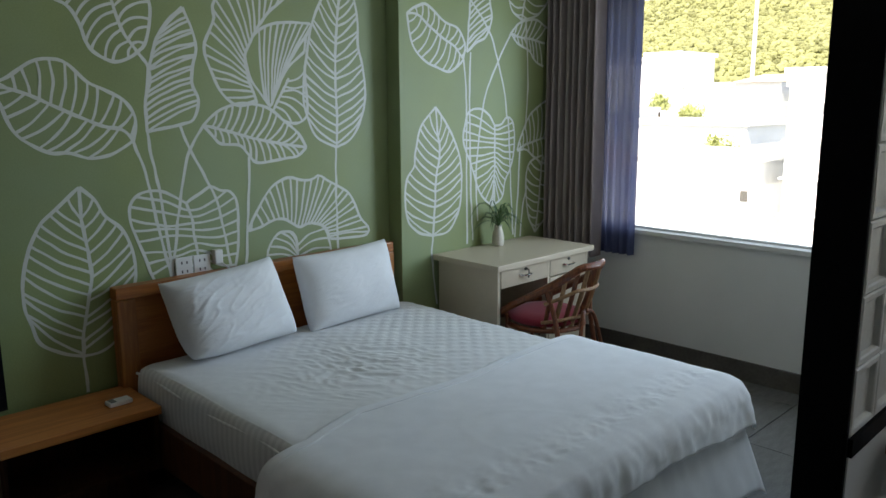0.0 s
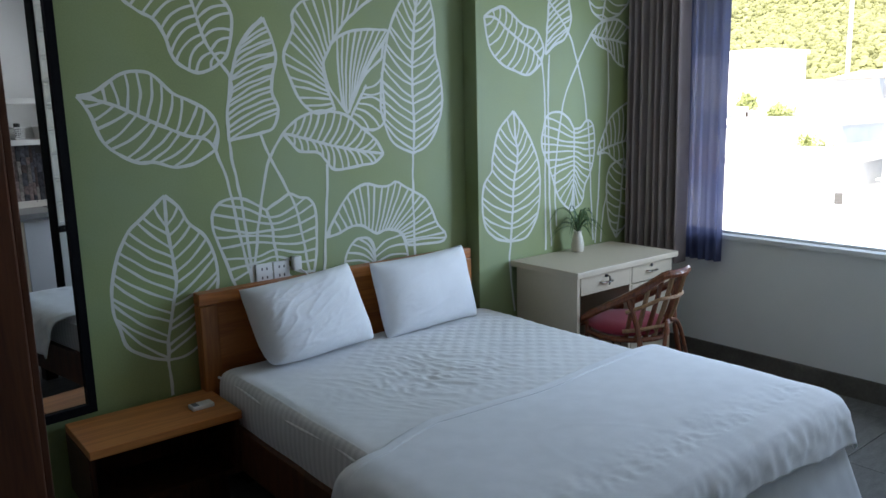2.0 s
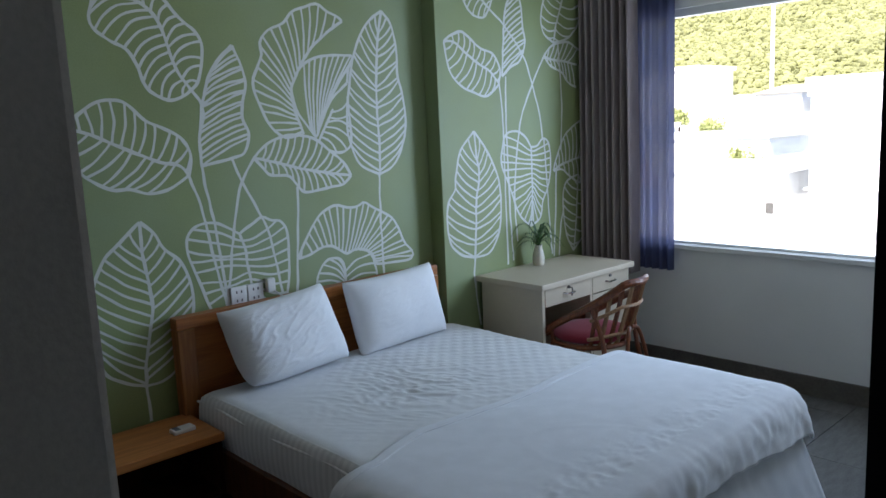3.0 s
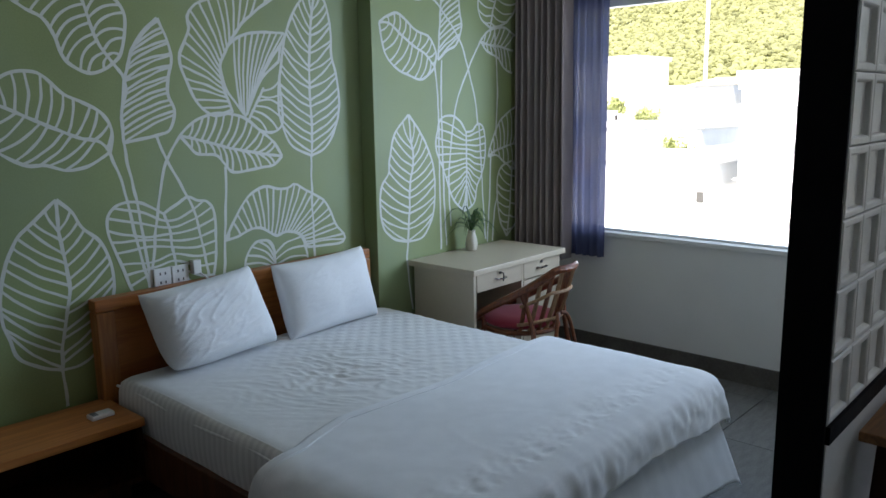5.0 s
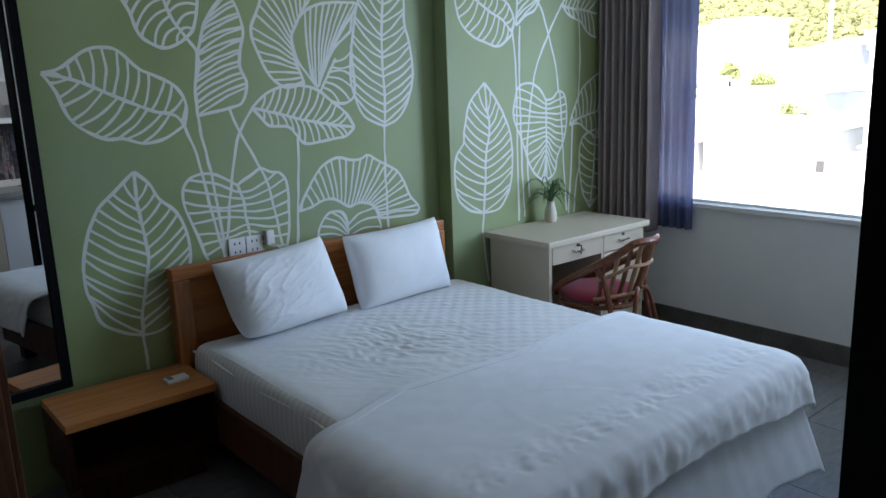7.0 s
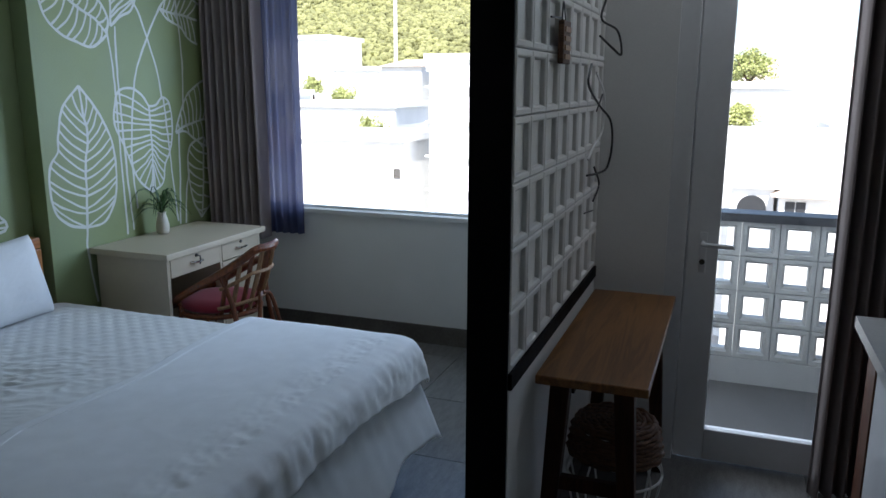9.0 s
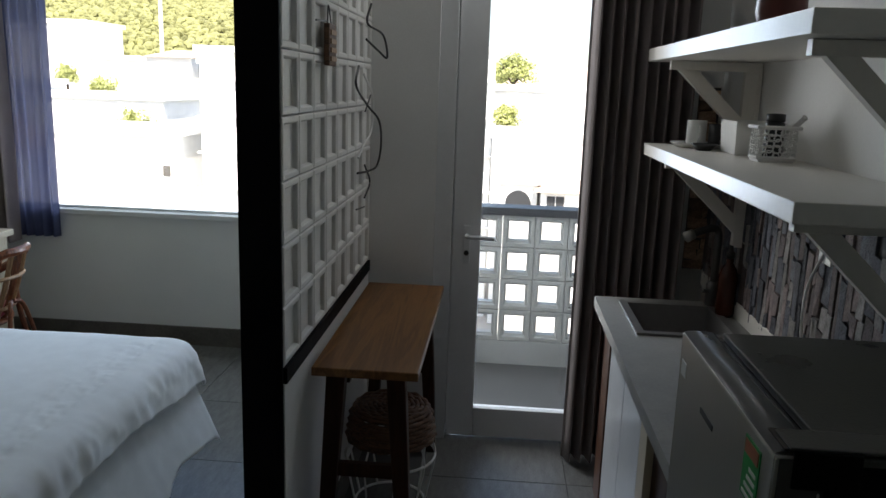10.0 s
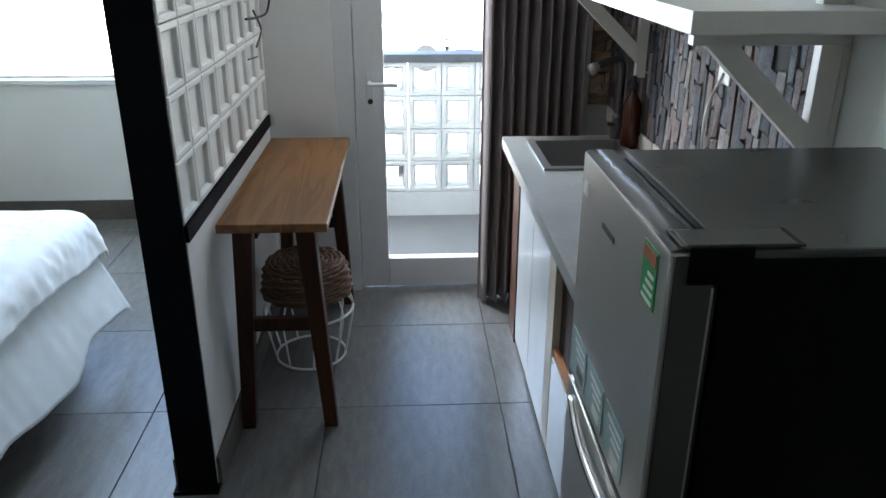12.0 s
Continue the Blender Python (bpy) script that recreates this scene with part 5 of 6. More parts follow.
def shelf(z0, z1, y0, y1, label):
    s = thing("wall_shelf", (4.0, (y0 + y1) / 2, z0), label, "shelf", "kitchen shelves")
    part("board", boxes((3.80, y0, z0, 4.157, y1, z1), bevel=0.003), M_SHELF, s)
    for yb in (y0 + 0.105, y1 - 0.20):
        bm = boxes((3.845, yb, z0 - 0.032, 4.157, yb + 0.03, z0 - 0.001), (4.10, yb, z0 - 0.30, 4.144, yb + 0.03, z0 - 0.032), bevel=0.002)
        box(bm, 4.144, yb - 0.004, z0 - 0.31, 4.157, yb + 0.034, z0 - 0.032)
        v = [bm.verts.new((x, y, z)) for y in (yb, yb + 0.03) for x, z in ((3.872, z0 - 0.032), (3.936, z0 - 0.032), (4.10, z0 - 0.188), (4.10, z0 - 0.250))]
        for q in ((0, 1, 2, 3), (7, 6, 5, 4), (0, 4, 5, 1), (1, 5, 6, 2), (2, 6, 7, 3), (3, 7, 4, 0)):
            bm.faces.new([v[i] for i in q])
        part("bracket", bm, M_SHELF, s, "white triangular wooden bracket")
    return s


shelf(1.368, 1.41, 2.085, 3.595, "thick white laminate kitchen shelf on triangular brackets")
shelf(1.705, 1.75, 2.11, 3.66, "thick white upper kitchen shelf on triangular brackets")

# things on the shelves
S1 = 1.41
tr = thing("serving_tray", (3.97, 3.45, S1), "small pale round tray on the shelf", "tray")
part("dish", smooth(lathe(bmesh.new(), [(0.085, S1 + 0.001), (0.105, S1 + 0.014), (0.108, S1 + 0.016), (0.085, S1 + 0.006)], 3.97, 3.45, 28)), M_PLASTIC, tr)


def cup(x, y, z, r, h, m, label):
    c = thing("cup", (x, y, z), label, "cup")
    part("body", smooth(lathe(bmesh.new(), [(r * 0.85, z), (r, z + 0.008), (r, z + h), (r * 0.92, z + h), (r * 0.9, z + 0.012)], x, y, 20)), m, c)
    part("handle", tube(bmesh.new(), curve([(x, y - r, z + h * 0.8), (x, y - r - 0.022, z + h * 0.6), (x, y - r - 0.02, z + h * 0.35), (x, y - r, z + h * 0.2)], 4), 0.004), m, c)
    return c


cup(3.955, 3.47, S1 + 0.008, 0.034, 0.085, M_PLASTIC, "white cup standing on the tray")
cup(4.02, 3.43, S1 + 0.008, 0.033, 0.075, M_BLACKPL, "black cup standing beside the white cup")
bowl = thing("sauce_bowl", (3.945, 3.31, S1), "small black bowl on the shelf", "bowl")
part("dish", smooth(lathe(bmesh.new(), [(0.022, S1), (0.045, S1 + 0.022), (0.042, S1 + 0.022), (0.02, S1 + 0.006)], 3.945, 3.31, 20)), M_BLACKPL, bowl)
bx = thing("storage_box", (4.066, 3.215, S1), "open white plastic storage box on the shelf", "box")
bw = bmesh.new()
rg = [[bw.verts.new((4.066 + sx * a, 3.215 + sy * c, z)) for sx, sy in ((-1, -1), (1, -1), (1, 1), (-1, 1))] for a, c, z in ((0.070, 0.080, S1 + 0.001), (0.076, 0.088, S1 + 0.105), (0.071, 0.083, S1 + 0.105), (0.066, 0.076, S1 + 0.006))]
for q, r_ in zip(rg, rg[1:]):
    for k in range(4):
        bw.faces.new((q[k], q[(k + 1) % 4], r_[(k + 1) % 4], r_[k]))
bw.faces.new(rg[0][::-1])
bw.faces.new(rg[-1])
part("shell", bw, M_PLASTIC, bx)
bs = thing("lattice_basket", (4.05, 2.96, S1), "white plastic basket pierced with round holes", "basket")
bk = bmesh.new()
BXa, BXb, BYa, BYb = 4.000, 4.098, 2.925, 3.000
box(bk, BXa, BYa, S1, BXb, BYb, S1 + 0.006)
for z in (S1 + 0.012, S1 + 0.098):
    g = 0.008 * (z - S1) / 0.1
    tube(bk, [(BXa - g, BYa - g, z), (BXb + g, BYa - g, z), (BXb + g, BYb + g, z), (BXa - g, BYb + g, z), (BXa - g, BYa - g, z)], 0.006, sides=6)
rng = random.Random(8)


def hoops(along, fixed, axis):
    a, b = along
    n = max(4, round((b - a) / 0.018))
    for i in range(n):
        for j in range(5):
            r = rng.uniform(0.009, 0.0135)
            c = a + (b - a) * (i + 0.5) / n + rng.uniform(-0.003, 0.003)
            z = S1 + 0.02 + 0.0165 * j + rng.uniform(-0.002, 0.002)
            pts = [((fixed, c + r * math.cos(t), z + r * math.sin(t)) if axis == 0 else (c + r * math.cos(t), fixed, z + r * math.sin(t))) for t in np.linspace(0, 2 * math.pi, 11)]
            tube(bk, pts, 0.0022, sides=4)


hoops((BYa, BYb), BXa - 0.003, 0)
hoops((BXa, BXb), BYa - 0.003, 1)
hoops((BYa, BYb), BXb + 0.003, 0)
part("lattice", bk, M_PLASTIC, bs)
jar = thing("spice_jar", (4.05, 2.965, S1 + 0.006), "dark spice jar standing in the basket", "jar")
part("body", smooth(lathe(bmesh.new(), [(0.025, S1 + 0.007), (0.027, S1 + 0.02), (0.027, S1 + 0.11), (0.02, S1 + 0.115)], 4.05, 2.965, 14)), M_BLACKPL, jar)
part("lid", smooth(lathe(bmesh.new(), [(0.026, S1 + 0.114), (0.026, S1 + 0.135), (0.01, S1 + 0.137)], 4.05, 2.965, 14)), M_BLACKPL, jar)
sp = thing("plastic_spoon", (4.08, 2.95, S1 + 0.01), "white plastic spoon leaning out of the basket", "spoon")
part("stem", tube(bmesh.new(), [(4.062, 2.99, S1 + 0.012), (4.085, 2.945, S1 + 0.09), (4.108, 2.905, S1 + 0.13)], 0.005, 0.009, sides=6), M_PLASTIC, sp)
S2 = 1.75
pp = thing("shelf_plant", (3.98, 2.95, S2), "small leafy plant in a dark red pot on the shelf", "plant")
part("pot", smooth(lathe(bmesh.new(), [(0.045, S2), (0.062, S2 + 0.05), (0.06, S2 + 0.11), (0.05, S2 + 0.125), (0.045, S2 + 0.12)], 3.96, 2.76, 22)), M_TERRA, pp)
lf = bmesh.new()
for i in range(60):
    a, e, r = rng.uniform(0, 6.28), rng.uniform(0.2, 1.5), rng.uniform(0.03, 0.10)
    c = Vector((3.96 + r * math.cos(a) * math.cos(e), 2.76 + r * math.sin(a) * math.cos(e), S2 + 0.125 + r * math.sin(e)))
    d = Vector((math.cos(a), math.sin(a), rng.uniform(-0.3, 0.8))).normalized() * 0.02
    s = d.cross(Vector((0, 0, 1))).normalized() * 0.009
    q = [lf.verts.new(c - d), lf.verts.new(c + s), lf.verts.new(c + d), lf.verts.new(c - s)]
    lf.faces.new(q)
part("leaves", lf, M_LEAF, pp, fix=False)

# ---- fridge ----
fg = thing("fridge", (3.87, 1.8, 0), "small two-door fridge with grey steel doors and black body", "fridge")
FY0, FY1, FZ = 1.518, 1.980, 1.19
part("body", boxes((3.668, FY0 + 0.004, 0.03, 4.12, FY1 - 0.004, FZ - 0.012), bevel=0.006), M_FRBLACK, fg)
part("top_panel", boxes((3.668, FY0, FZ - 0.012, 4.125, FY1, FZ), bevel=0.004), M_FRTOP, fg, "dusty black top panel")
for a, b in ((3.70, FY0 + 0.03), (3.70, FY1 - 0.06), (4.06, FY0 + 0.03), (4.06, FY1 - 0.06)):
    part("foot", boxes((a, b, 0, a + 0.03, b + 0.03, 0.03)), M_FRBLACK, fg)
for nm, z0, z1 in (("freezer_door", 0.760, FZ - 0.002), ("fridge_door", 0.05, 0.742)):
    bm = boxes((3.60, FY0, z0, 3.655, FY1, z1), bevel=0.004)
    d = part(nm, bm, M_STEEL, fg)
    part("edge_trim", boxes((3.607, FY0 - 0.003, z0 + 0.004, 3.6545, FY0 - 0.0005, z1 - 0.004)), M_EDGEGREY, d)
    for tx in (3.6015, 3.6535):
        part("trim_line", boxes((tx, FY0 - 0.0045, z0 + 0.004, tx + 0.0025, FY0 - 0.0008, z1 - (0.004 if tx < 3.65 else 0.045))), M_STEEL, d)
    part("cap", smooth(sheet(bmesh.new(), lambda u, v: (3.6015 + 0.052 * u, FY0 + 0.004 + (FY1 - FY0 - 0.008) * v, z1 + 0.0006 + 0.0030 * math.sin(math.pi * u) ** 0.6 + 0.0006 * noise.noise((9 * v, 2 * u, 3))), 16, 12)), M_CAPGREY, d)
    part("gasket", boxes((3.6555, FY0 + 0.012, z0 + 0.01, 3.668, FY1 - 0.012, z1 - 0.01)), M_BLACKPL, d)
hc = part("hinge_cover", boxes((3.618, FY0 - 0.001, FZ + 0.0035, 3.752, FY0 + 0.052, FZ + 0.0085), bevel=0.002), M_FRTOP, fg)
part("hinge_skirt", boxes((3.622, FY0 - 0.0055, FZ - 0.042, 3.70, FY0 - 0.0012, FZ + 0.006), bevel=0.002), M_FRBLACK, hc)
part("outline", boxes((3.612, FY0 + 0.001, FZ + 0.0035, 3.762, FY0 + 0.058, FZ + 0.006)), M_GLOSSBLACK, hc)
part("grip_shell", smooth(tube(bmesh.new(), curve([(3.599, FY0 + 0.02, 0.722), (3.590, FY0 + 0.11, 0.714), (3.587, (FY0 + FY1) / 2, 0.710), (3.590, FY1 - 0.14, 0.714), (3.599, FY1 - 0.05, 0.722)], 6), 0.010, flat=0.7)), M_CHROME, fg, "chrome grip strip between the doors")
lab = part("energy_label", boxes((3.5985, FY0 + 0.035, 1.092, 3.60, FY0 + 0.092, 1.172)), M_GREENLAB, fg, "green and red energy label")
part("label_head", boxes((3.5975, FY0 + 0.039, 1.150, 3.5985, FY0 + 0.088, 1.168)), M_REDLAB, lab)
for k in range(4):
    part("label_bar", boxes((3.5975, FY0 + 0.042, 1.096 + 0.012 * k, 3.5985, FY0 + 0.084 - 0.006 * k, 1.101 + 0.012 * k)), M_PLASTIC, lab)
for k in range(3):
    part("sticker", boxes((3.5985, FY0 + 0.09 + 0.122 * k, 0.778, 3.60, FY0 + 0.195 + 0.122 * k, 0.862)), M_PALELAB, fg, "pale teal product sticker")
    for q in range(3):
        part("sticker_bar", boxes((3.5978, FY0 + 0.100 + 0.122 * k, 0.843 - 0.014 * q, 3.5985, FY0 + 0.175 - 0.012 * q + 0.122 * k, 0.849 - 0.014 * q)), M_PLASTIC, fg)
    part("sticker_picture", boxes((3.5978, FY0 + 0.103 + 0.122 * k, 0.786, 3.5985, FY0 + 0.150 + 0.122 * k, 0.804)), (M_CERAMIC, M_PLASTIC, M_BASE)[k], fg)
part("badge", boxes((3.5985, FY0 + 0.235, 1.106, 3.60, FY0 + 0.305, 1.115)), M_BLACKPL, fg)
part("badge", boxes((3.5985, FY1 - 0.05, 1.12, 3.60, FY1 - 0.02, 1.145)), M_ALU, fg)

# ---- plaque, cables on the block wall ----
pq = thing("wooden_plaque", (2.725, 3.15, 1.72), "small carved wooden sign hanging on the block wall", "sign")
part("board", boxes((2.722, 3.03, 1.64, 2.740, 3.13, 1.765), bevel=0.004), M_WICKER, pq)
part("cord", tube(bmesh.new(), curve([(2.727, 3.06, 1.765), (2.724, 3.085, 1.82), (2.727, 3.11, 1.765)], 5), 0.002), M_BLACKPL, pq)
for k in range(4):
    part("carving", boxes((2.740, 3.042, 1.653 + 0.026 * k, 2.744, 3.118, 1.668 + 0.026 * k), bevel=0.001), M_RATTANLIGHT, pq)
cb = thing("light_cable", (2.72, 3.7, 1.3), "black cable trailing down the block wall", "cable")
part("wire", tube(bmesh.new(), curve([(2.730, 3.571, 1.652), (2.732, 3.515, 1.58), (2.735, 3.75, 1.503), (2.764, 3.86, 1.44), (2.774, 3.86, 1.345), (2.759, 3.86, 1.257), (2.735, 3.788, 1.239), (2.730, 3.57, 1.253)], 7), 0.0045), M_BLACKPL, cb)
part("wire", tube(bmesh.new(), curve([(2.730, 3.724, 1.269), (2.736, 3.82, 1.191), (2.730, 3.731, 1.136)], 6), 0.004), M_BLACKPL, cb)
part("wire", tube(bmesh.new(), curve([(2.730, 3.83, 1.899), (2.732, 3.737, 1.818), (2.775, 3.86, 1.782), (2.793, 3.86, 1.695), (2.76, 3.85, 1.718), (2.730, 3.727, 1.757)], 7), 0.0045), M_BLACKPL, cb)
for a, b in (((3.552, 1.115), (3.725, 1.100)), ((2.90, 1.762), (3.03, 1.769)), ((3.72, 1.481), (3.84, 1.543))):
    part("tie", tube(bmesh.new(), [(2.730, a[0], a[1]), (2.731, b[0], b[1])], 0.003), M_BLACKPL, cb)
wc = thing("white_cable", (2.72, 3.7, 1.3), "white cable looping over the block wall", "cable")
part("wire", tube(bmesh.new(), curve([(2.730, 3.682, 1.624), (2.738, 3.85, 1.533), (2.734, 3.85, 1.401), (2.731, 3.701, 1.355), (2.730, 3.581, 1.31)], 7), 0.004), M_WIRE, wc)

# ---- power cable and outlets on the kitchen wall ----
ko = thing("kitchen_socket", (4.14, 2.6, 1.2), "white power socket with a hanging white cable", "socket")
part("plate", boxes((4.126, 2.66, 1.17, 4.140, 2.74, 1.29), bevel=0.003), M_PLASTIC, ko)
part("cable", tube(bmesh.new(), curve([(4.125, 2.70, 1.20), (4.11, 2.74, 1.10), (4.115, 2.76, 0.98), (4.118, 2.72, 0.88)], 6), 0.004), M_PLASTIC, ko)

# ---- outside ----
setting("ground", boxes((-400, 5.3, -15, 400, 900, -14)), M_GROUND, "sunlit pale ground and streets below", "ground")


def hill(x, y):
    d = max(0, (y - 95) / 170)
    crest = 40 - 0.56 * (x + 37) if x > -37 else 40 - 0.25 * (x + 37)
    return -10 + max(crest, 14) * min(d, 1) ** 0.8 + 3 * noise.noise((x * 0.02, y * 0.02, 2))


def hill_f(u, v):
    x, y = -330 + 600 * u, 95 + 260 * v
    return (x, y, hill(x, y))


setting("hillside", smooth(sheet(bmesh.new(), hill_f, 60, 30)), M_HILL, "wooded green hillside in full sun", "hill")
rng = random.Random(21)
woods = bmesh.new()
clump = bmesh.new()
bmesh.ops.create_icosphere(clump, subdivisions=1, radius=1.0)
cv = [v.co.copy() for v in clump.verts]
cf = [[v.index for v in f.verts] for f in clump.faces]
clump.free()
verts, faces = [], []
for i in range(48000):
    x, y = rng.uniform(-190, 70), rng.uniform(105, 268)
    r = rng.uniform(0.35, 0.85)
    z = hill(x, y) + r * 0.5
    o = len(verts)
    for c in cv:
        k = r * rng.uniform(0.7, 1.25)
        verts.append((x + c.x * k, y + c.y * k, z + c.z * k * 0.9))
    faces += [[o + j for j in f] for f in cf]
me = bpy.data.meshes.new("hill_trees")
me.from_pydata(verts, [], faces)
me.materials.append(M_TREE)
tagged(new("hill_trees", me), "dense sunlit tree crowns covering the hillside", "trees", kind="stuff")


def house(x, y, w, d, top, rows, cols, roof, label):
    """A pale block of flats or house: storeys, openings, roof edge."""
    h = thing("house", (x, y, -14), label, "building", "buildings outside")
    part("wall", boxes((x - w / 2, y, -14, x + w / 2, y + d, top)), M_EXTWALL, h)
    if roof:
        bm = bmesh.new()
        a = [bm.verts.new(p) for p in ((x - w / 2 - 0.4, y - 0.5, top), (x + w / 2 + 0.4, y - 0.5, top), (x + w / 2 + 0.4, y + d + 0.4, top), (x - w / 2 - 0.4, y + d + 0.4, top), (x - w / 4, y + d / 2, top + w * 0.18), (x + w / 4, y + d / 2, top + w * 0.18))]
        for q in ((0, 1, 5, 4), (1, 2, 5), (2, 3, 4, 5), (3, 0, 4), (0, 3, 2, 1)):
            bm.faces.new([a[i] for i in q])
        part("roof", bm, M_ROOF, h)
    else:
        part("roof_edge", boxes((x - w / 2 - 0.3, y - 0.3, top, x + w / 2 + 0.3, y + d + 0.3, top + 0.5)), M_EXTWALL, h)
    for j in range(rows):
        for i in range(cols):
            cx, cz = x - w / 2 + w * (i + 0.5) / cols, top - 1.9 - 3.2 * j
            part("window", boxes((cx - 0.5, y - 0.06, cz - 0.6, cx + 0.5, y + 0.02, cz + 0.6)), M_EXTWIN, h)


for x, y, w, d, top, rows, cols, roof in (
        (-22.6, 50.5, 8.8, 7, -2.4, 0, 0, False), (-33, 49, 11, 7, -3.4, 1, 2, True), (-31.8, 66, 12.2, 8, -0.6, 1, 0, False), (-46, 66, 14, 8, 0.4, 1, 2, False),
        (-55, 92, 9, 9, 6.6, 1, 2, False), (-48.2, 91, 4.8, 9, 7.1, 1, 1, False), (-42, 92, 7.5, 9, 3.2, 1, 1, False), (-35.5, 90, 5.4, 9, 3.6, 1, 1, True), (-66, 90, 12, 9, 4.6, 1, 2, True), (-84, 88, 20, 9, 4.0, 2, 3, False), (-108, 84, 18, 12, 2.0, 2, 2, True),
        (4.45, 44, 2.1, 5, -3.7, 0, 0, False), (6.9, 43, 2.4, 5, -3.95, 0, 0, True), (6.2, 50.5, 6.4, 5, -1.6, 0, 0, False), (8.5, 66, 12, 6, 1.3, 1, 2, False), (14, 58, 9, 8, -1.5, 1, 2, False), (26, 70, 14, 12, 1.0, 2, 2, False), (-26, 88, 10, 9, 3.0, 1, 2, False), (10, 84, 14, 9, 1.5, 1, 3, True)):
    house(x, y, w, d, top, rows, cols, roof, "pale rendered town house in glaring sun")


def tower(x0, x1, y, top, storeys, label):
    """A white block of flats with a thin ledge at each floor."""
    h = thing("apartment_block", (x0, y, -14), label, "building", "buildings outside")
    part("wall", boxes((x0, y, -14, x1, y + 9, top)), M_EXTWALL, h)
    for k in range(storeys):
        z = top - 1.9 - 2.4 * k
        part("ledge", boxes((x0 - 0.15, y - 0.45, z, x1 + 0.15, y - 0.001, z + 0.12)), M_EXTWALL, h)
    part("roof_edge", boxes((x0 - 0.3, y - 0.3, top, x1 + 0.3, y + 9.3, top + 0.4)), M_EXTWALL, h)
    return h


flats = tower(-16.9, -7.5, 52, 3.2, 5, "tall white block of flats with thin floor ledges")
tower(-6.5, 2.7, 52, 3.7, 5, "white block of flats with floor ledges beside the balcony view")
opening = thing("dark_window", (-18.7, 50.4, -5.1), "small dark window in a white house wall", "window")
part("pane", boxes((-19.0, 50.42, -5.0, -18.5, 50.499, -4.3)), M_BASE, opening)
arch = thing("house_opening", (4.45, 43.9, -5.2), "dark disc for the shaded arch of a house porch", "opening")
# flat dark disc on the house front stands in for the porch's shade
disc = bmesh.new()
bmesh.ops.create_cone(disc, cap_ends=True, segments=24, radius1=0.72, radius2=0.72, depth=0.08, matrix=pose(4.45, 43.95, -4.8, 90))
part("shade_disc", disc, M_GRANITE, arch)
shutter = thing("house_shutter", (6.5, 42.9, -5.2), "brown shuttered window of a small house", "window")
part("shutter", boxes((6.0, 42.95, -5.0, 6.45, 42.999, -4.2), (6.5, 42.95, -5.0, 6.95, 42.999, -4.2)), M_GRANITE, shutter)
mast = thing("white_mast", (-38.2, 91.5, 3.7), "tall thin white mast on a rooftop before the hill", "mast")
part("pole", tube(bmesh.new(), [(-38.2, 94.5, 3.6), (-38.2, 94.5, 22)], 0.24, 0.2), M_ALU, mast)


def tree(x, y, top, spread, seed):
    """A street tree: tapered trunk, limbs, a crown of many small leaf clumps."""
    r = random.Random(seed)
    t = thing("street_tree", (x, y, -14), "leafy green tree between the houses", "tree", "trees outside")
    tk = bmesh.new()
    tube(tk, [(x, y, -14), (x + 0.2, y, (top - 14) / 2), (x, y, top - spread * 0.6)], 0.35, 0.12)
    for k in range(5):
        a = r.uniform(0, 6.28)
        tube(tk, [(x, y, top - spread * 1.4), (x + spread * 0.7 * math.cos(a), y + spread * 0.7 * math.sin(a), top - spread * 0.5)], 0.12, 0.04, sides=5)
    part("trunk", tk, M_TRUNK, t)
    vs_, fs_ = [], []
    for i in range(1500):
        a, e = r.uniform(0, 6.28), r.uniform(-0.9, 1.5)
        lump = 1 + 0.75 * noise.noise((math.cos(a) * 1.6 + seed * 3, math.sin(a) * 1.6, e * 1.8))
        q = spread * lump * r.uniform(0.25, 1.0) ** 0.6
        c = Vector((x + q * math.cos(a) * math.cos(e), y + q * math.sin(a) * math.cos(e), top - spread * 0.75 + q * 0.75 * math.sin(e)))
        o = len(vs_)
        for k in range(4):
            vs_.append(c + Vector((r.uniform(-1, 1), r.uniform(-1, 1), r.uniform(-1, 1))) * 0.095 * spread)
        fs_ += [(o, o + 1, o + 2), (o, o + 2, o + 3), (o, o + 3, o + 1), (o + 1, o + 2, o + 3)]
    me = bpy.data.meshes.new("crown")
    me.from_pydata([v - Vector((x, y, -14)) for v in vs_], [], fs_)
    me.materials.append(M_STREETLEAF)
    cr = new("crown", me)
    cr.parent = t


for i, (x, y, top, sp_) in enumerate(((-25.5, 60, -1.5, 1.7), (-37.4, 78, 1.0, 1.8), (-41.6, 79, 2.2, 1.3), (-40, 60, -1.6, 1.0), (3.6, 57, 0.3, 1.2), (4.2, 75, 4.4, 1.9), (-70, 80, 1.5, 3.0))):
    tree(x, y, top, sp_, i)

# ---- pieces: wall strips, floor tiles ----
rng = random.Random(5)
splash = thing("stone_backsplash", (4.15, 2.9, 0.875), "strip-stone backsplash in grey, brown and purple tones", "backsplash", kind="structure")
part("backing", boxes((4.142, 2.23, 0.875, 4.159, 3.93, 1.365)), M_GROUT, splash)


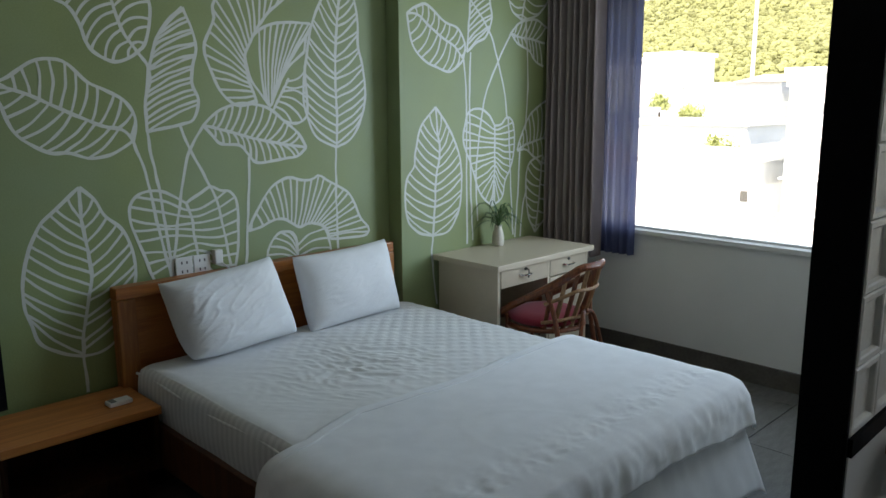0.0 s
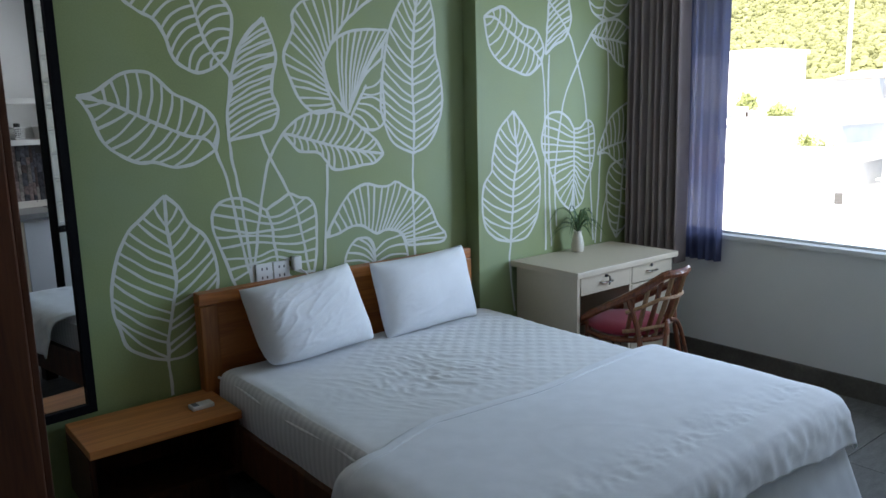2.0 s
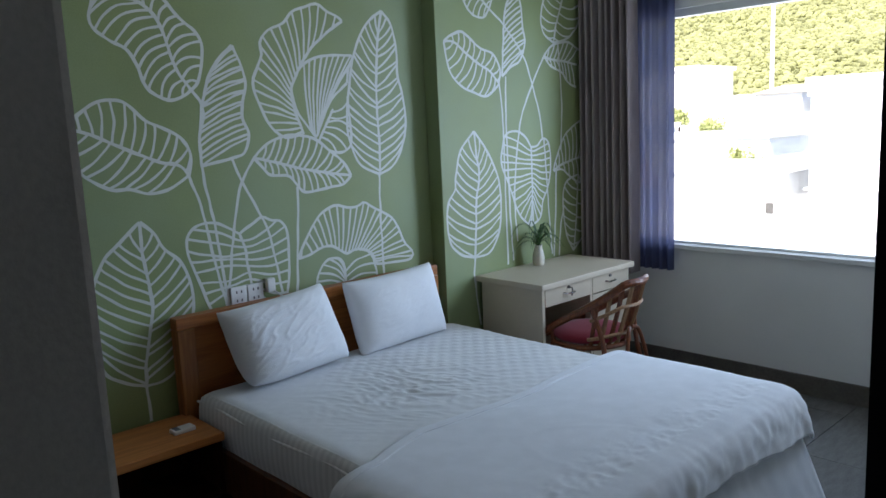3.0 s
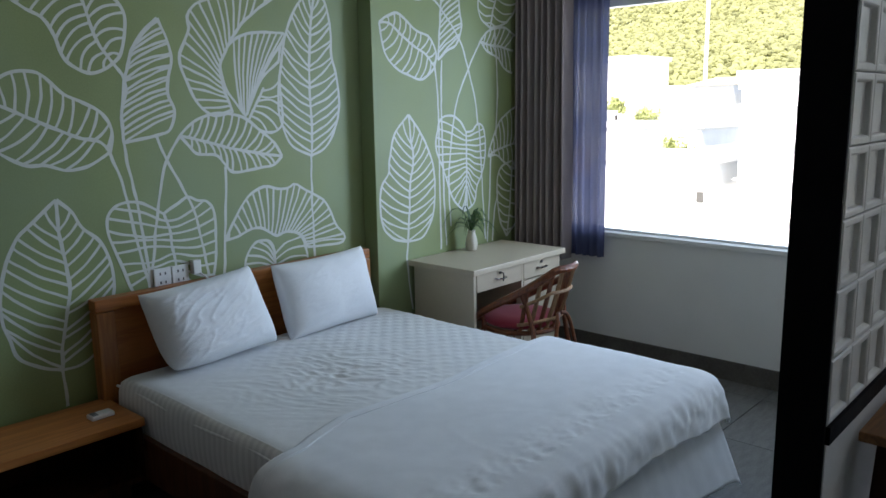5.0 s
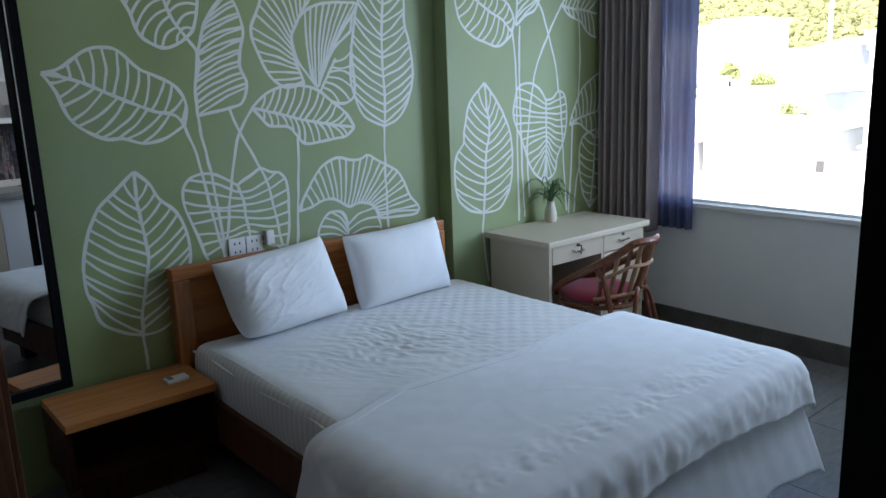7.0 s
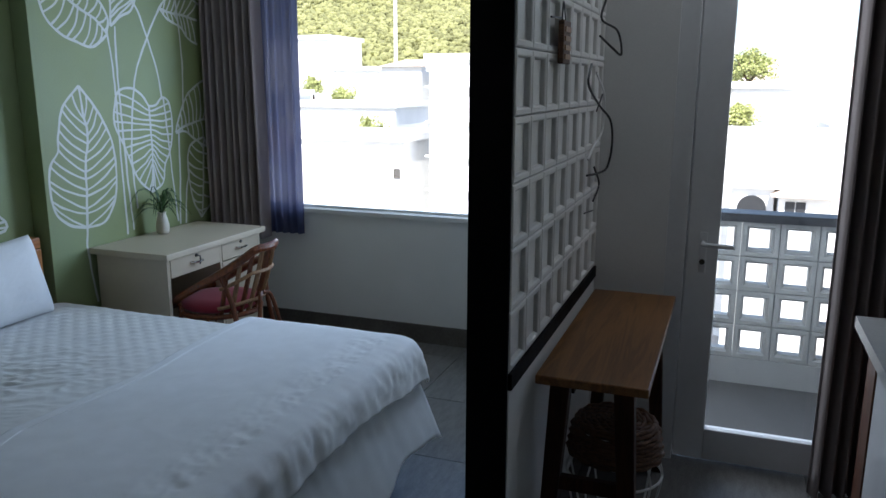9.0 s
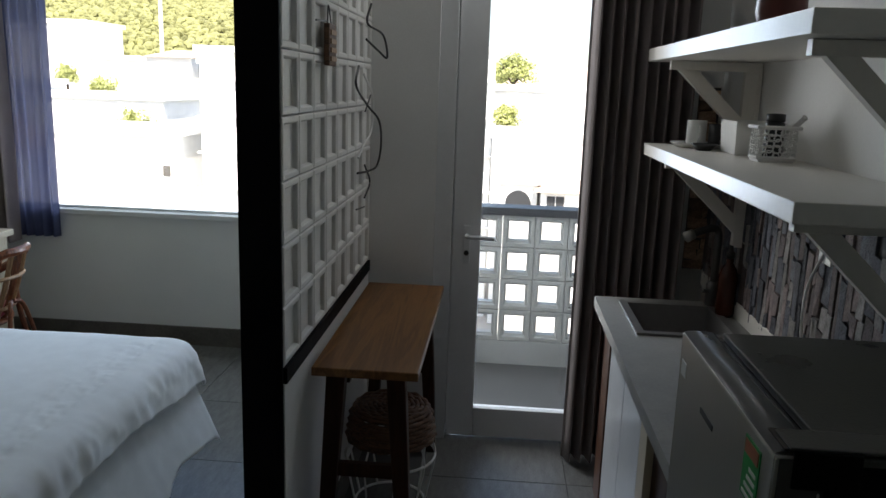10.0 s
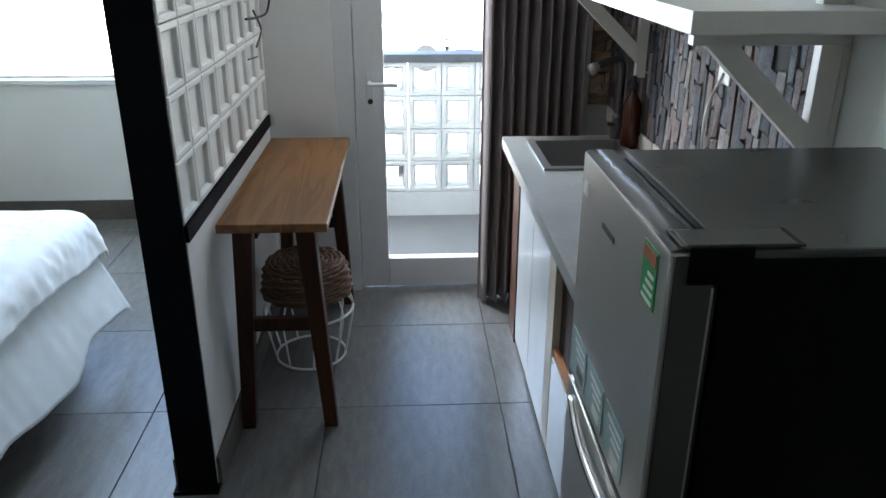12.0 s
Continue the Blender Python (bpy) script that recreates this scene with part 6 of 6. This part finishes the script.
def strip_mesh(name, dx, dy, dz, m):
    bm = bmesh.new()
    box(bm, -dx / 2, -dy / 2, -dz / 2, dx / 2, dy / 2, dz / 2)
    for v in bm.verts:
        v.co += Vector((rng.uniform(-1, 1) * 0.003, rng.uniform(-1, 1) * 0.0045, rng.uniform(-1, 1) * 0.009))
    bmesh.ops.bevel(bm, geom=list(bm.edges), offset=0.0015, segments=1, affect="EDGES")
    me = bpy.data.meshes.new(name)
    bm.to_mesh(me)
    bm.free()
    me.materials.append(m)
    return me


kinds = []
for w in (0.025, 0.034, 0.046):
    for hgt in (0.07, 0.115, 0.17):
        for m in (M_STONE, M_STONE, M_STONEBR, M_STONEBR, M_STONEPALE):
            kinds.append((w, hgt, strip_mesh("stone_strip", 0.012, w - 0.003, hgt - 0.003, m)))
y, n = 2.235, 0
while y < 3.9:
    w = rng.choice((0.025, 0.034, 0.046))
    z = 0.875 - rng.uniform(0, 0.06)
    while z < 1.355:
        k = rng.choice([k for k in kinds if k[0] == w])
        zz = min(z + k[1], 1.362)
        if z + k[1] <= 1.40 and n < 300:
            ob = new("stone", k[2])
            ob.parent = splash
            ob.location = (4.139 - 4.15 + rng.uniform(-0.003, 0.002), y + w / 2 - 2.9, max(z, 0.877 - 0.03) + k[1] / 2 - 0.875)
            n += 1
        z += k[1]
    y += w
side = thing("stone_side_panel", (4.0, 3.93, 0.875), "layered brown stone panel beside the curtain", "backsplash", kind="structure")
part("backing", boxes((4.05, 3.885, 0.875, 4.138, 3.938, 1.62)), M_GROUT, side)
for j in range(17):
    x = 4.053
    while x < 4.12:
        w = rng.uniform(0.05, 0.10)
        w = min(w, 4.135 - x)
        if w > 0.015:
            me = strip_mesh("stone_course", w - 0.003, 0.012, 0.040, M_STONESIDE)
            ob = new("stone", me)
            ob.parent = side
            ob.location = (x + w / 2 - 4.0, 3.879 - 3.93 + rng.uniform(-0.003, 0.002), 0.022 + 0.0435 * j)
        x += w
part("edge_strip", boxes((4.034, 3.872, 0.60, 4.050, 3.935, 1.62)), M_ALU, side)

tiles = thing("floor_tiles", (2.1, 2.5, 0), "large slate-grey floor tiles with thin dark joints", "floor", kind="structure")
TS = 0.602


def tile_mesh(w, d):
    bm = bmesh.new()
    box(bm, -w / 2, -d / 2, -0.0075, w / 2, d / 2, 0.0)
    bmesh.ops.bevel(bm, geom=[e for e in bm.edges if all(v.co.z > -0.001 for v in e.verts)], offset=0.0012, segments=1, affect="EDGES")
    me = bpy.data.meshes.new("floor_tile")
    bm.to_mesh(me)
    bm.free()
    me.materials.append(M_TILE)
    return me


whole = {}
for i in range(-6, 2):
    for j in range(-8, 4):
        x0, x1 = max(3.607 + TS * i, 0.0), min(3.607 + TS * (i + 1), 4.16)
        y0, y1 = max(3.0 + TS * j, -1.48), min(3.0 + TS * (j + 1), 5.0 if x0 < 2.7 else 4.06)
        if y1 > 4.07:
            x1 = min(x1, 2.66)
        if x1 - x0 < 0.02 or y1 - y0 < 0.02 or (x1 < 2.77 and y1 < 0.82):
            continue
        key = (round(x1 - x0, 3), round(y1 - y0, 3))
        if key not in whole:
            whole[key] = tile_mesh(key[0] - 0.003, key[1] - 0.003)
        ob = new("tile", whole[key])
        ob.parent = tiles
        ob.location = ((x0 + x1) / 2 - 2.1, (y0 + y1) / 2 - 2.5, 0)
